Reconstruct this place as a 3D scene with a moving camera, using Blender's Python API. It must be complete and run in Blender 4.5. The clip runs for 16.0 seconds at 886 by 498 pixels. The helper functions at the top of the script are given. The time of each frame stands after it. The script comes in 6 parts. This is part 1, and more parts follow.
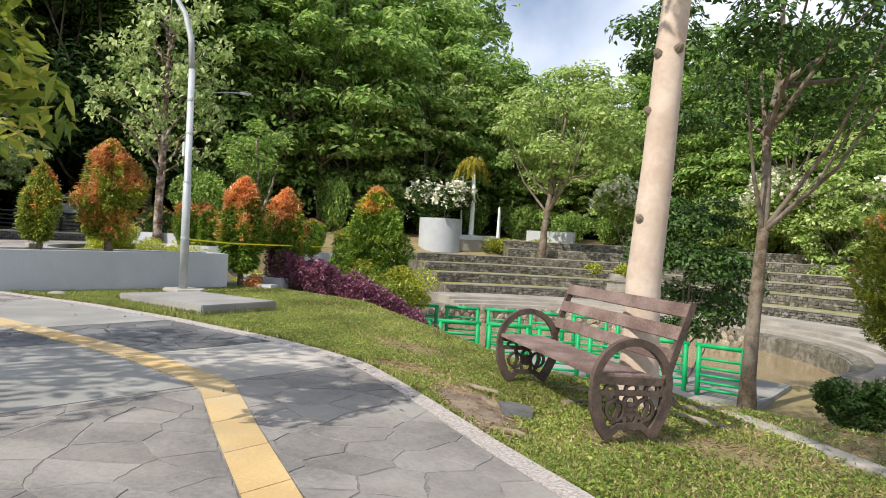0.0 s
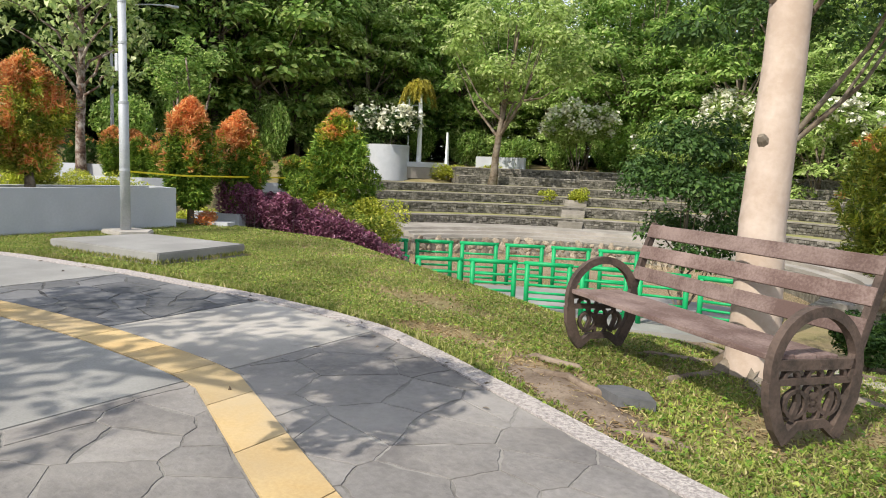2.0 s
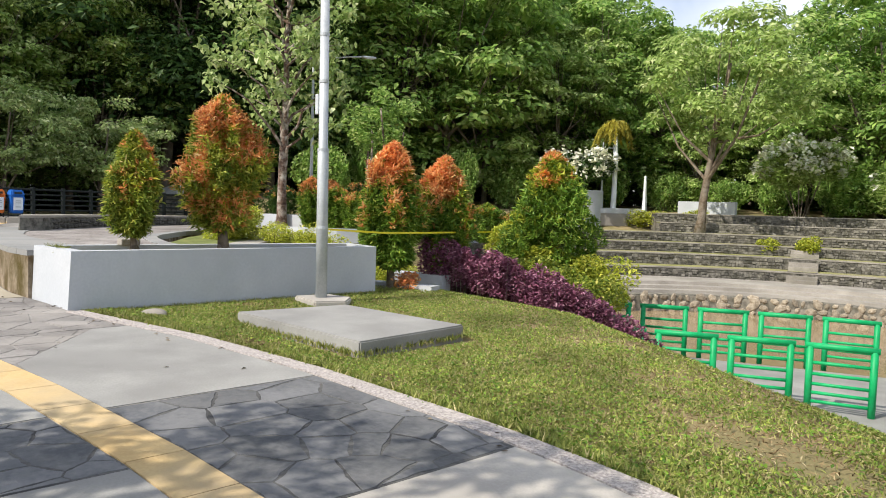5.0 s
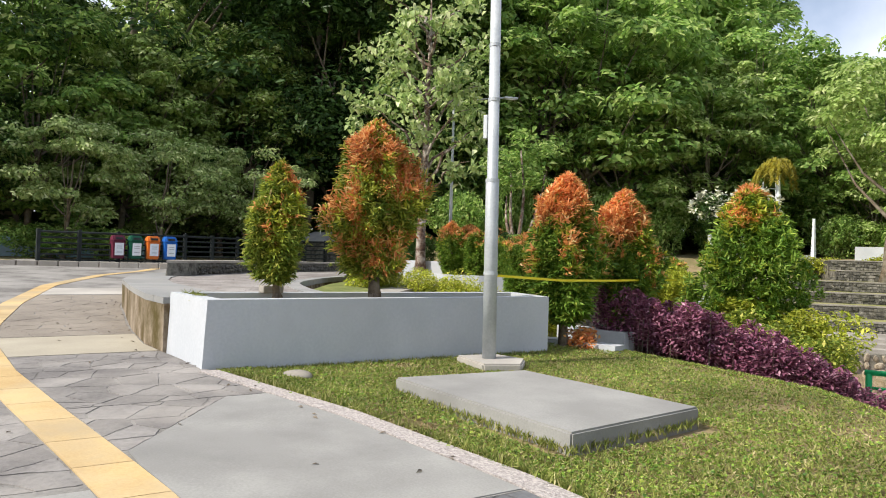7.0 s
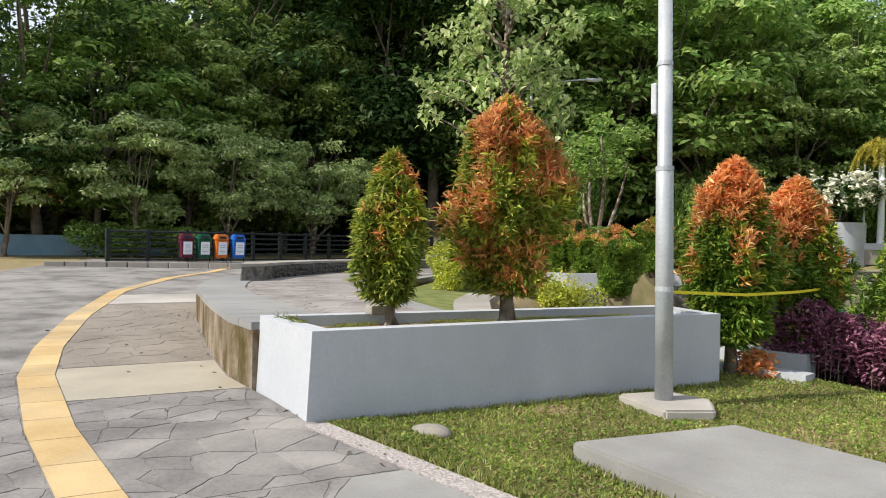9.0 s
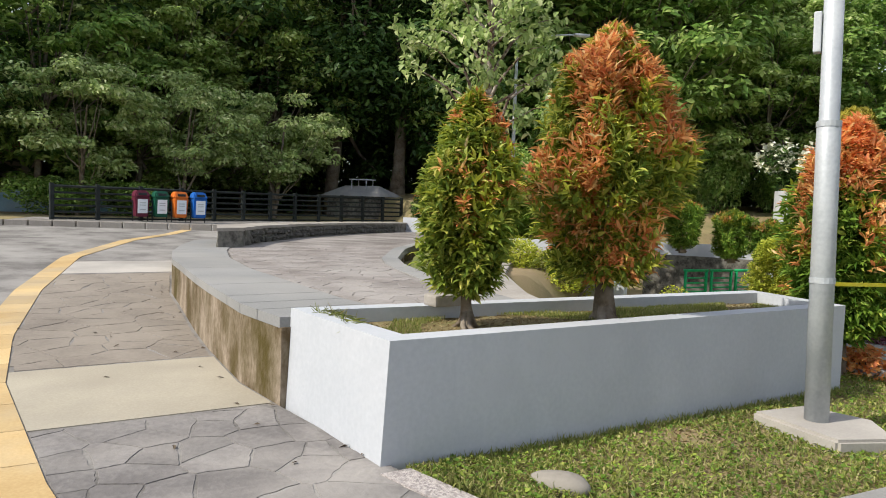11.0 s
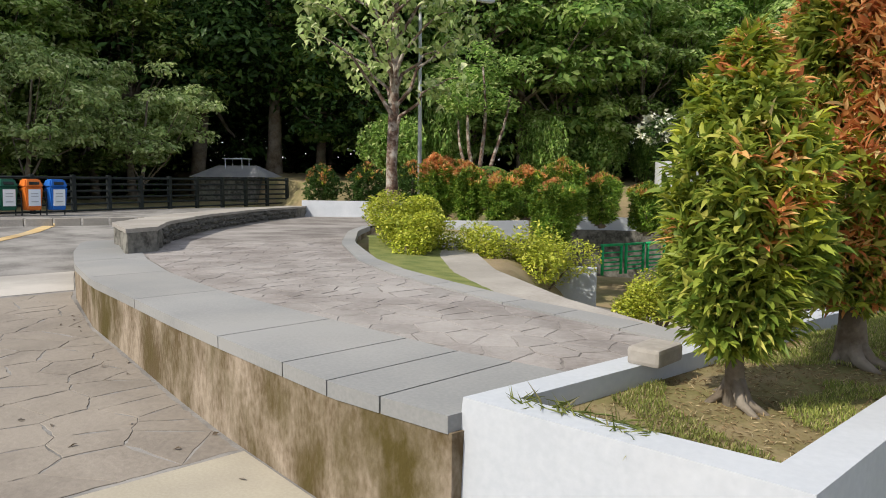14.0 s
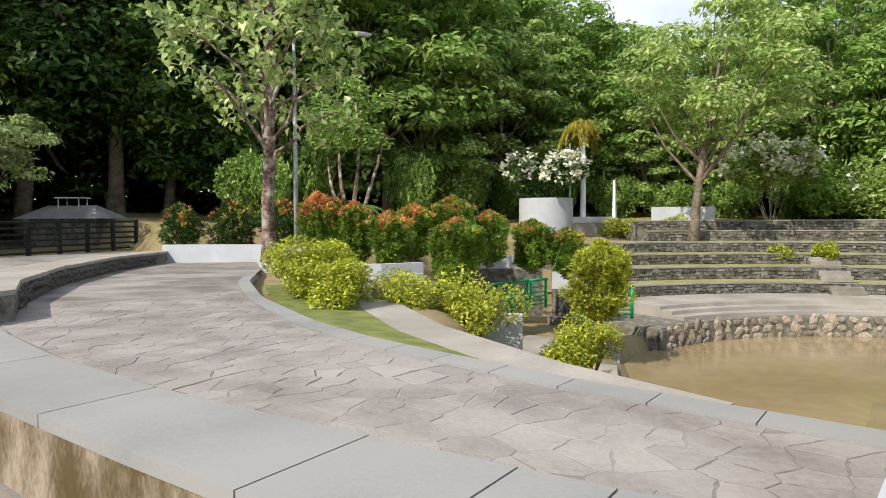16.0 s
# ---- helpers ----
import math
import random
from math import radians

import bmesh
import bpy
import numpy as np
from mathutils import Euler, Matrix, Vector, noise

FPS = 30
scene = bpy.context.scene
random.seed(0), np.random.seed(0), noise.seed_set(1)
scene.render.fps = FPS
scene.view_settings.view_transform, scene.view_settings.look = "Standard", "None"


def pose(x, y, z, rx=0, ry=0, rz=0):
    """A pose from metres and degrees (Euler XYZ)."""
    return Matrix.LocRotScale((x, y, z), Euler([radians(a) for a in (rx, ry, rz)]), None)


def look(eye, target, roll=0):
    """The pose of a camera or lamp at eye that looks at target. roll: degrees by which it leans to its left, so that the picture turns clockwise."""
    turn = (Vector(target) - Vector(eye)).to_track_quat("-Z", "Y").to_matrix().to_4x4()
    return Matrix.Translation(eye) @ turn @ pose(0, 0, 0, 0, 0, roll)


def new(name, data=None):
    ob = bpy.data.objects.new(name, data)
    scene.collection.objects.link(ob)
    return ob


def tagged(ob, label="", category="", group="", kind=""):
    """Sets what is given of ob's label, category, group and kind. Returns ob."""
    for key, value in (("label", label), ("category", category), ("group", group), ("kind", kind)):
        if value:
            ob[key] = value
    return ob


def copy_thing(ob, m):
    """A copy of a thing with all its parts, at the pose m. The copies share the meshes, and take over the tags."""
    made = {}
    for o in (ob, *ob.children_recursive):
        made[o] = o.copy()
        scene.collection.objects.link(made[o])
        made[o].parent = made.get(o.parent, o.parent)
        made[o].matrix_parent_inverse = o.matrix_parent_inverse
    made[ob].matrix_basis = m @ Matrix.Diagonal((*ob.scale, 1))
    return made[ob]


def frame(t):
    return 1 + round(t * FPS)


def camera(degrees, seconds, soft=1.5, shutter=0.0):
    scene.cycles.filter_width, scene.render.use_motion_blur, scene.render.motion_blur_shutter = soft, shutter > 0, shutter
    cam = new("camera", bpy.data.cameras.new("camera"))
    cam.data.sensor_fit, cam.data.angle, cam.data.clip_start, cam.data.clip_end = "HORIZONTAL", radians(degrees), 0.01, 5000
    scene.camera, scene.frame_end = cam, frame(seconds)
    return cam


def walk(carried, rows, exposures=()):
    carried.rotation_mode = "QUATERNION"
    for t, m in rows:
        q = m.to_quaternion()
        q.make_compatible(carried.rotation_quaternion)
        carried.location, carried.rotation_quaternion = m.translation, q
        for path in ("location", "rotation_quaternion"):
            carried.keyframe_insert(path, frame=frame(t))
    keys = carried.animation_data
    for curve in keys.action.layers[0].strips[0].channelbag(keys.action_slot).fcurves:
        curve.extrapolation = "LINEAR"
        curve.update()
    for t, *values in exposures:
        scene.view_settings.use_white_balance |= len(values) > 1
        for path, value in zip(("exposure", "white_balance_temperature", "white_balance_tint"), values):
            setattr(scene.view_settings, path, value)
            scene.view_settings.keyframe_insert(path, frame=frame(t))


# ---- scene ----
EXPOSURES = [(0.0, 0.15), (4.0, 0.22), (6.5, 0.25), (8.0, 0.18), (10.5, 0.08), (13.5, 0.0), (14.5, -0.04), (16.0, 0.16)]
cam = camera(65.0, 16.0, soft=1.0)
PATH = [
    (0, (12.928, -4.265, 1.213), (11.670, -2.711, 1.191), 3.0),
    (0.5, (12.475, -4.147, 1.214), (11.164, -2.637, 1.145), 2.9),
    (1, (12.040, -4.015, 1.204), (10.904, -2.373, 1.082), 1.6),
    (1.5, (11.653, -3.777, 1.211), (10.607, -2.091, 0.954), 3.6),
    (2, (11.219, -3.579, 1.209), (10.125, -1.919, 0.986), 2.3),
    (2.5, (10.786, -3.308, 1.228), (9.722, -1.628, 1.018), 1.1),
    (3, (10.397, -3.055, 1.287), (9.144, -1.503, 1.132), 2.5),
    (3.5, (10.004, -2.857, 1.319), (8.793, -1.284, 1.080), 0.3),
    (4, (9.645, -2.583, 1.307), (8.297, -1.117, 1.127), 2.6),
    (4.2, (9.536, -2.506, 1.323), (8.125, -1.098, 1.166), 2.7),
    (6.3, (7.776, -1.780, 1.229), (6.203, -0.545, 1.184), 0.1),
    (6.5, (7.610, -1.745, 1.210), (5.984, -0.581, 1.224), 0.2),
    (7, (7.175, -1.631, 1.230), (5.468, -0.590, 1.244), 1.7),
    (7.5, (6.717, -1.593, 1.255), (4.984, -0.595, 1.233), 4.1),
    (8, (6.264, -1.512, 1.253), (4.505, -0.559, 1.194), 0.0),
    (8.2, (6.039, -1.504, 1.286), (4.225, -0.662, 1.287), 0.4),
    (10.3, (4.059, -1.619, 1.434), (2.351, -0.580, 1.351), 1.7),
    (10.5, (3.857, -1.634, 1.410), (2.122, -0.646, 1.278), 1.3),
    (11, (3.359, -1.694, 1.450), (1.646, -0.669, 1.324), 2.0),
    (11.5, (2.928, -1.843, 1.468), (1.252, -0.757, 1.386), 0.3),
    (12, (2.493, -1.947, 1.470), (0.918, -0.717, 1.403), 0.2),
    (12.5, (2.028, -2.006, 1.500), (0.487, -0.731, 1.458), 2.9),
    (13, (1.595, -2.083, 1.532), (0.094, -0.769, 1.403), 2.2),
    (13.5, (1.113, -2.050, 1.562), (-0.403, -0.750, 1.446), 1.9),
    (14, (0.671, -2.046, 1.565), (-0.795, -0.700, 1.376), 0.4),
    (14.5, (0.194, -2.047, 1.563), (-1.133, -0.568, 1.338), 0.9),
    (15, (-0.343, -1.997, 1.575), (-1.701, -0.536, 1.420), 1.8),
    (15.5, (-0.722, -2.001, 1.627), (-1.837, -0.355, 1.407), 2.2),
    (16, (-1.121, -1.947, 1.669), (-2.263, -0.308, 1.584), -0.3),
]
walk(cam, [(t, look(eye, target, roll)) for t, eye, target, roll in PATH], EXPOSURES)

# ---- light ----
SUN_AZ, SUN_EL = 261.0, 45.0      # direction to the sun: degrees from +x, anticlockwise; height
world = bpy.data.worlds.new("sky")
scene.world = world
world.use_nodes = True
nt = world.node_tree
sky = nt.nodes.new("ShaderNodeTexSky")
sky.sky_type = "NISHITA"
sky.sun_disc = False
sky.sun_elevation = radians(SUN_EL)
sky.sun_rotation = radians(90 - SUN_AZ)
tc = nt.nodes.new("ShaderNodeTexCoord")
cl = nt.nodes.new("ShaderNodeTexNoise")
cl.inputs["Scale"].default_value = 2.2
cl.inputs["Detail"].default_value = 8.0
ramp = nt.nodes.new("ShaderNodeValToRGB")
ramp.color_ramp.elements[0].position = 0.37
ramp.color_ramp.elements[1].position = 0.62
mixc = nt.nodes.new("ShaderNodeMix")
mixc.data_type = "RGBA"
nt.links.new(tc.outputs["Generated"], cl.inputs["Vector"])
nt.links.new(cl.outputs["Fac"], ramp.inputs["Fac"])
nt.links.new(ramp.outputs["Color"], mixc.inputs["Factor"])
nt.links.new(sky.outputs["Color"], mixc.inputs["A"])
mixc.inputs["B"].default_value = (8.4, 8.7, 9.8, 1)
bg = nt.nodes["Background"]
bg.inputs["Strength"].default_value = 0.125
nt.links.new(mixc.outputs["Result"], bg.inputs["Color"])

sun = new("sun", bpy.data.lights.new("sun", "SUN"))
sun.data.energy, sun.data.angle, sun.data.color = 4.5, radians(0.6), (1.0, 0.93, 0.81)
sd = Vector((math.cos(radians(SUN_AZ)) * math.cos(radians(SUN_EL)), math.sin(radians(SUN_AZ)) * math.cos(radians(SUN_EL)), math.sin(radians(SUN_EL))))
sun.matrix_world = look(sd * 60, (0, 0, 0))

# ---- materials ----


def mat(name, a, b, rough=0.85, scale=3.0, fine=40.0, bump=0.3, c=None, spec=0.3, metal=0.0, island=0.0, stain=0.0, coord="Object", objvar=0.0, stretch=0.0):
    """Two base colours mixed by noise at a coarse and a fine scale, with a third for stains, bump, and optional variation by piece."""
    m = bpy.data.materials.new(name)
    m.use_nodes = True
    n, l = m.node_tree.nodes, m.node_tree.links
    p = n["Principled BSDF"]
    p.inputs["Roughness"].default_value = rough
    p.inputs["Metallic"].default_value = metal
    p.inputs["Specular IOR Level"].default_value = spec
    t = n.new("ShaderNodeTexCoord")
    n1 = n.new("ShaderNodeTexNoise"); n1.inputs["Scale"].default_value = scale; n1.inputs["Detail"].default_value = 6
    n2 = n.new("ShaderNodeTexNoise"); n2.inputs["Scale"].default_value = fine; n2.inputs["Detail"].default_value = 5
    place = n.new("ShaderNodeNewGeometry").outputs["Position"] if coord == "World" else t.outputs[coord]
    if stretch:
        mp = n.new("ShaderNodeMapping")
        mp.inputs["Scale"].default_value = (1, 1, stretch)
        l.new(place, mp.inputs["Vector"])
        place = mp.outputs["Vector"]
    for x in (n1, n2):
        l.new(place, x.inputs["Vector"])
    add = n.new("ShaderNodeMath"); add.operation = "MULTIPLY_ADD"; add.inputs[1].default_value = 0.45
    l.new(n2.outputs["Fac"], add.inputs[0]); l.new(n1.outputs["Fac"], add.inputs[2])
    r = n.new("ShaderNodeMapRange"); r.inputs["From Min"].default_value = 0.58; r.inputs["From Max"].default_value = 0.87
    l.new(add.outputs[0], r.inputs["Value"])
    mx = n.new("ShaderNodeMix"); mx.data_type = "RGBA"
    mx.inputs["A"].default_value = (*a, 1); mx.inputs["B"].default_value = (*b, 1)
    l.new(r.outputs["Result"], mx.inputs["Factor"])
    out = mx.outputs["Result"]
    if c:
        n3 = n.new("ShaderNodeTexNoise"); n3.inputs["Scale"].default_value = scale * 0.45; n3.inputs["Detail"].default_value = 8; n3.inputs["Roughness"].default_value = 0.65
        l.new(place, n3.inputs["Vector"])
        r3 = n.new("ShaderNodeMapRange"); r3.inputs["From Min"].default_value = 0.45; r3.inputs["From Max"].default_value = 0.63
        r3.inputs["To Max"].default_value = stain or 0.8
        l.new(n3.outputs["Fac"], r3.inputs["Value"])
        m3 = n.new("ShaderNodeMix"); m3.data_type = "RGBA"; m3.inputs["B"].default_value = (*c, 1)
        l.new(out, m3.inputs["A"]); l.new(r3.outputs["Result"], m3.inputs["Factor"])
        out = m3.outputs["Result"]
    for amount, kind in ((island, "island"), (objvar, "object")):
        if amount:
            if kind == "island":
                g = n.new("ShaderNodeNewGeometry"); src = g.outputs["Random Per Island"]
            else:
                g = n.new("ShaderNodeObjectInfo"); src = g.outputs["Random"]
            hs = n.new("ShaderNodeHueSaturation")
            v = n.new("ShaderNodeMapRange"); v.inputs["To Min"].default_value = 1 - amount; v.inputs["To Max"].default_value = 1 + amount
            l.new(src, v.inputs["Value"]); l.new(v.outputs["Result"], hs.inputs["Value"])
            l.new(out, hs.inputs["Color"]); out = hs.outputs["Color"]
    l.new(out, p.inputs["Base Color"])
    if bump:
        bp = n.new("ShaderNodeBump"); bp.inputs["Strength"].default_value = bump; bp.inputs["Distance"].default_value = 0.02
        l.new(add.outputs[0], bp.inputs["Height"]); l.new(bp.outputs["Normal"], p.inputs["Normal"])
    return m


def leafmat(name, a, b, c=None, rough=0.48, trans=0.35):
    """Leaf: colour differs from leaf to leaf, and some light shines through."""
    m = bpy.data.materials.new(name)
    m.use_nodes = True
    n, l = m.node_tree.nodes, m.node_tree.links
    p = n["Principled BSDF"]
    p.inputs["Roughness"].default_value = rough
    p.inputs["Specular IOR Level"].default_value = 0.3
    g = n.new("ShaderNodeNewGeometry")
    rp = n.new("ShaderNodeValToRGB")
    rp.color_ramp.elements[0].color = (*a, 1)
    rp.color_ramp.elements[1].color = (*b, 1)
    if c:
        e = rp.color_ramp.elements.new(0.8); e.color = (*b, 1)
        rp.color_ramp.elements[-1].color = (*c, 1)
    l.new(g.outputs["Random Per Island"], rp.inputs["Fac"])
    tcn = n.new("ShaderNodeTexCoord")
    nz = n.new("ShaderNodeTexNoise"); nz.inputs["Scale"].default_value = 0.8
    l.new(tcn.outputs["Object"], nz.inputs["Vector"])
    hs = n.new("ShaderNodeHueSaturation")
    v = n.new("ShaderNodeMapRange"); v.inputs["From Min"].default_value = 0.3; v.inputs["From Max"].default_value = 0.7
    v.inputs["To Min"].default_value = 0.7; v.inputs["To Max"].default_value = 1.3
    l.new(nz.outputs["Fac"], v.inputs["Value"]); l.new(v.outputs["Result"], hs.inputs["Value"])
    l.new(rp.outputs["Color"], hs.inputs["Color"])
    l.new(hs.outputs["Color"], p.inputs["Base Color"])
    tr = n.new("ShaderNodeBsdfTranslucent")
    l.new(hs.outputs["Color"], tr.inputs["Color"])
    ms = n.new("ShaderNodeMixShader"); ms.inputs[0].default_value = trans
    l.new(p.outputs[0], ms.inputs[1]); l.new(tr.outputs[0], ms.inputs[2])
    l.new(ms.outputs[0], n["Material Output"].inputs["Surface"])
    return m


M = {}
M["soil"] = mat("soil", (0.13, 0.095, 0.07), (0.26, 0.20, 0.15), 0.95, 4, 50, 1.0, c=(0.32, 0.26, 0.20), stain=0.5)
M["turf"] = mat("turf", (0.19, 0.17, 0.075), (0.29, 0.235, 0.12), 0.95, 1.3, 60, 1.0, c=(0.30, 0.22, 0.13), stain=0.8)
M["planter_soil"] = mat("planter_soil", (0.17, 0.14, 0.06), (0.26, 0.20, 0.11), 0.95, 3, 40, 0.8, c=(0.17, 0.18, 0.05), stain=0.6)
M["concrete"] = mat("concrete", (0.25, 0.245, 0.235), (0.33, 0.325, 0.31), 0.9, 1.2, 70, 0.15, c=(0.19, 0.185, 0.18), stain=0.55)
M["pale_concrete"] = mat("pale_concrete", (0.38, 0.355, 0.325), (0.47, 0.44, 0.40), 0.9, 1.0, 60, 0.12, c=(0.27, 0.255, 0.235), stain=0.6)
M["cream_concrete"] = mat("cream_concrete", (0.345, 0.31, 0.245), (0.425, 0.385, 0.305), 0.9, 1.0, 60, 0.15, c=(0.30, 0.275, 0.235), stain=0.5)
M["flagstone"] = mat("flagstone", (0.16, 0.149, 0.145), (0.25, 0.236, 0.226), 0.85, 1.7, 26, 0.7, c=(0.34, 0.315, 0.29), stain=0.6, objvar=0.13, coord="World")
M["sandy_stone"] = mat("sandy_stone", (0.19, 0.165, 0.14), (0.265, 0.232, 0.196), 0.9, 1.2, 24, 0.6, c=(0.30, 0.264, 0.22), stain=0.6, objvar=0.05, coord="World")
M["slate"] = mat("slate", (0.075, 0.08, 0.09), (0.15, 0.152, 0.16), 0.8, 1.8, 26, 0.6, c=(0.24, 0.235, 0.23), stain=0.4, objvar=0.2, coord="World")
M["slate_bed"] = mat("slate_bed", (0.045, 0.045, 0.047), (0.12, 0.118, 0.115), 0.95, 2.0, 40, 0.4, coord="World")
M["mortar"] = mat("mortar", (0.13, 0.122, 0.114), (0.25, 0.238, 0.225), 0.95, 1.6, 40, 0.4, c=(0.34, 0.325, 0.305), stain=0.7, coord="World")
M["tactile"] = mat("tactile", (0.47, 0.325, 0.15), (0.57, 0.42, 0.215), 0.85, 1.6, 50, 0.2, c=(0.43, 0.345, 0.225), stain=0.75, objvar=0.13)
M["pebble"] = mat("pebble", (0.30, 0.27, 0.26), (0.54, 0.49, 0.465), 0.9, 45, 110, 0.8, island=0.0)
M["white_paint"] = mat("white_paint", (0.445, 0.47, 0.505), (0.52, 0.54, 0.572), 0.7, 1.1, 30, 0.1, c=(0.38, 0.39, 0.41), stain=0.4)
M["mossy_wall"] = mat("mossy_wall", (0.105, 0.072, 0.036), (0.33, 0.27, 0.205), 0.95, 3.4, 36, 1.0, c=(0.075, 0.056, 0.013), stain=1.0, stretch=0.5)
M["dark_stone"] = mat("dark_stone", (0.05, 0.047, 0.04), (0.17, 0.16, 0.14), 0.95, 6, 22, 1.0, c=(0.30, 0.29, 0.25), stain=0.5)
M["coping"] = mat("coping", (0.225, 0.228, 0.226), (0.29, 0.288, 0.28), 0.85, 0.8, 50, 0.1, c=(0.32, 0.305, 0.282), stain=0.45, objvar=0.04, coord="World")
M["plaza_stone"] = mat("plaza_stone", (0.205, 0.182, 0.168), (0.30, 0.275, 0.258), 0.9, 1.6, 28, 0.7, c=(0.35, 0.33, 0.31), stain=0.6, objvar=0.1, coord="World")
M["plaza_bed"] = mat("plaza_bed", (0.145, 0.128, 0.117), (0.27, 0.248, 0.232), 0.95, 1.3, 22, 0.4, c=(0.35, 0.325, 0.305), stain=0.75, coord="World")
M["rubble"] = mat("rubble", (0.10, 0.093, 0.078), (0.26, 0.24, 0.20), 0.95, 4, 15, 1.0, c=(0.09, 0.085, 0.06), stain=0.6, island=0.3)
M["pond_stone"] = mat("pond_stone", (0.20, 0.165, 0.12), (0.37, 0.32, 0.25), 0.9, 3, 20, 0.4, objvar=0.35)
M["riser_stone"] = mat("riser_stone", (0.075, 0.07, 0.06), (0.23, 0.215, 0.185), 0.95, 5, 20, 0.6, c=(0.05, 0.05, 0.032), stain=0.6, island=0.4)
M["tread_grass"] = mat("tread_grass", (0.20, 0.21, 0.07), (0.33, 0.31, 0.12), 0.95, 1.1, 40, 0.6, c=(0.30, 0.26, 0.18), stain=0.6)
M["verge_grass"] = mat("verge_grass", (0.11, 0.14, 0.035), (0.21, 0.22, 0.07), 0.95, 2.5, 50, 0.7)
M["edge_stone"] = mat("edge_stone", (0.24, 0.22, 0.19), (0.36, 0.33, 0.29), 0.95, 1.5, 20, 0.4, c=(0.14, 0.13, 0.10), stain=0.6)
M["rim"] = mat("rim", (0.29, 0.265, 0.235), (0.40, 0.37, 0.33), 0.9, 0.8, 25, 0.2, c=(0.20, 0.185, 0.155), stain=0.5)
M["water"] = mat("water", (0.27, 0.20, 0.11), (0.33, 0.25, 0.145), 0.12, 0.25, 2.5, 0.03, spec=0.5)
M["green_paint"] = mat("green_paint", (0.0, 0.30, 0.095), (0.015, 0.40, 0.14), 0.45, 4, 60, 0.1)
M["bench_wood"] = mat("bench_wood", (0.13, 0.085, 0.075), (0.27, 0.20, 0.18), 0.85, 3, 60, 0.4, objvar=0.1)
M["bench_iron"] = mat("bench_iron", (0.055, 0.042, 0.036), (0.12, 0.085, 0.07), 0.75, 6, 50, 0.4)
M["galvanised"] = mat("galvanised", (0.40, 0.43, 0.46), (0.52, 0.55, 0.57), 0.5, 3, 40, 0.1, metal=0.2)
M["pale_bark"] = mat("pale_bark", (0.47, 0.37, 0.30), (0.58, 0.48, 0.41), 0.9, 3, 20, 0.4, c=(0.38, 0.29, 0.23), stain=0.5)
M["mottled_bark"] = mat("mottled_bark", (0.07, 0.042, 0.03), (0.18, 0.115, 0.085), 0.95, 9, 40, 1.0, c=(0.50, 0.46, 0.40), stain=0.8)
M["bark"] = mat("bark", (0.10, 0.075, 0.05), (0.22, 0.175, 0.13), 0.95, 5, 25, 1.0, c=(0.30, 0.28, 0.24), stain=0.5)
M["dark_iron"] = mat("dark_iron", (0.007, 0.011, 0.011), (0.02, 0.026, 0.026), 0.6, 5, 40, 0.2)
M["leaf_forest"] = leafmat("leaf_forest", (0.12, 0.24, 0.05), (0.36, 0.52, 0.13), (0.66, 0.75, 0.30), trans=0.5)
M["leaf_light"] = leafmat("leaf_light", (0.20, 0.31, 0.07), (0.47, 0.60, 0.19), (0.75, 0.80, 0.42), trans=0.5)
# naturally dark leaves; also carries painted shade in the wood and shaded shrubs
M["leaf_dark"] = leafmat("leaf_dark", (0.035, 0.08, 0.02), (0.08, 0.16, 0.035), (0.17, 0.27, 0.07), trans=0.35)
M["leaf_shrub"] = leafmat("leaf_shrub", (0.12, 0.20, 0.03), (0.39, 0.45, 0.07), (0.68, 0.63, 0.15), trans=0.4)
M["leaf_hedge"] = leafmat("leaf_hedge", (0.07, 0.16, 0.02), (0.24, 0.38, 0.05), (0.47, 0.53, 0.10))
M["leaf_pale"] = leafmat("leaf_pale", (0.20, 0.31, 0.09), (0.50, 0.60, 0.24), (0.74, 0.78, 0.46), trans=0.45)
M["leaf_red"] = leafmat("leaf_red", (0.70, 0.23, 0.10), (0.90, 0.48, 0.16), (0.92, 0.72, 0.36), trans=0.42)
M["leaf_gold"] = leafmat("leaf_gold", (0.22, 0.29, 0.03), (0.52, 0.54, 0.06), (0.72, 0.68, 0.13))
M["leaf_purple"] = leafmat("leaf_purple", (0.12, 0.04, 0.07), (0.35, 0.13, 0.21), (0.55, 0.32, 0.40), trans=0.25)
M["petal"] = leafmat("petal", (0.72, 0.72, 0.55), (0.85, 0.85, 0.74), trans=0.2)
M["palm_leaf"] = leafmat("palm_leaf", (0.32, 0.28, 0.03), (0.52, 0.45, 0.08), (0.22, 0.27, 0.05))
M["grass_blade"] = leafmat("grass_blade", (0.15, 0.20, 0.04), (0.37, 0.39, 0.11), (0.58, 0.50, 0.27), trans=0.35, rough=0.6)
M["straw"] = leafmat("straw", (0.16, 0.10, 0.05), (0.34, 0.25, 0.13), (0.50, 0.42, 0.25), rough=0.8, trans=0.1)
M["tape"] = mat("tape", (0.75, 0.62, 0.02), (0.8, 0.68, 0.05), 0.5, 3, 30, 0)
M["roof"] = mat("roof", (0.30, 0.30, 0.31), (0.44, 0.42, 0.40), 0.8, 1, 20, 0.3)
M["red_roof"] = mat("red_roof", (0.30, 0.06, 0.03), (0.40, 0.10, 0.05), 0.8, 1, 20, 0.3)
M["label_white"] = mat("label_white", (0.72, 0.76, 0.80), (0.80, 0.83, 0.86), 0.6, 3, 30, 0)
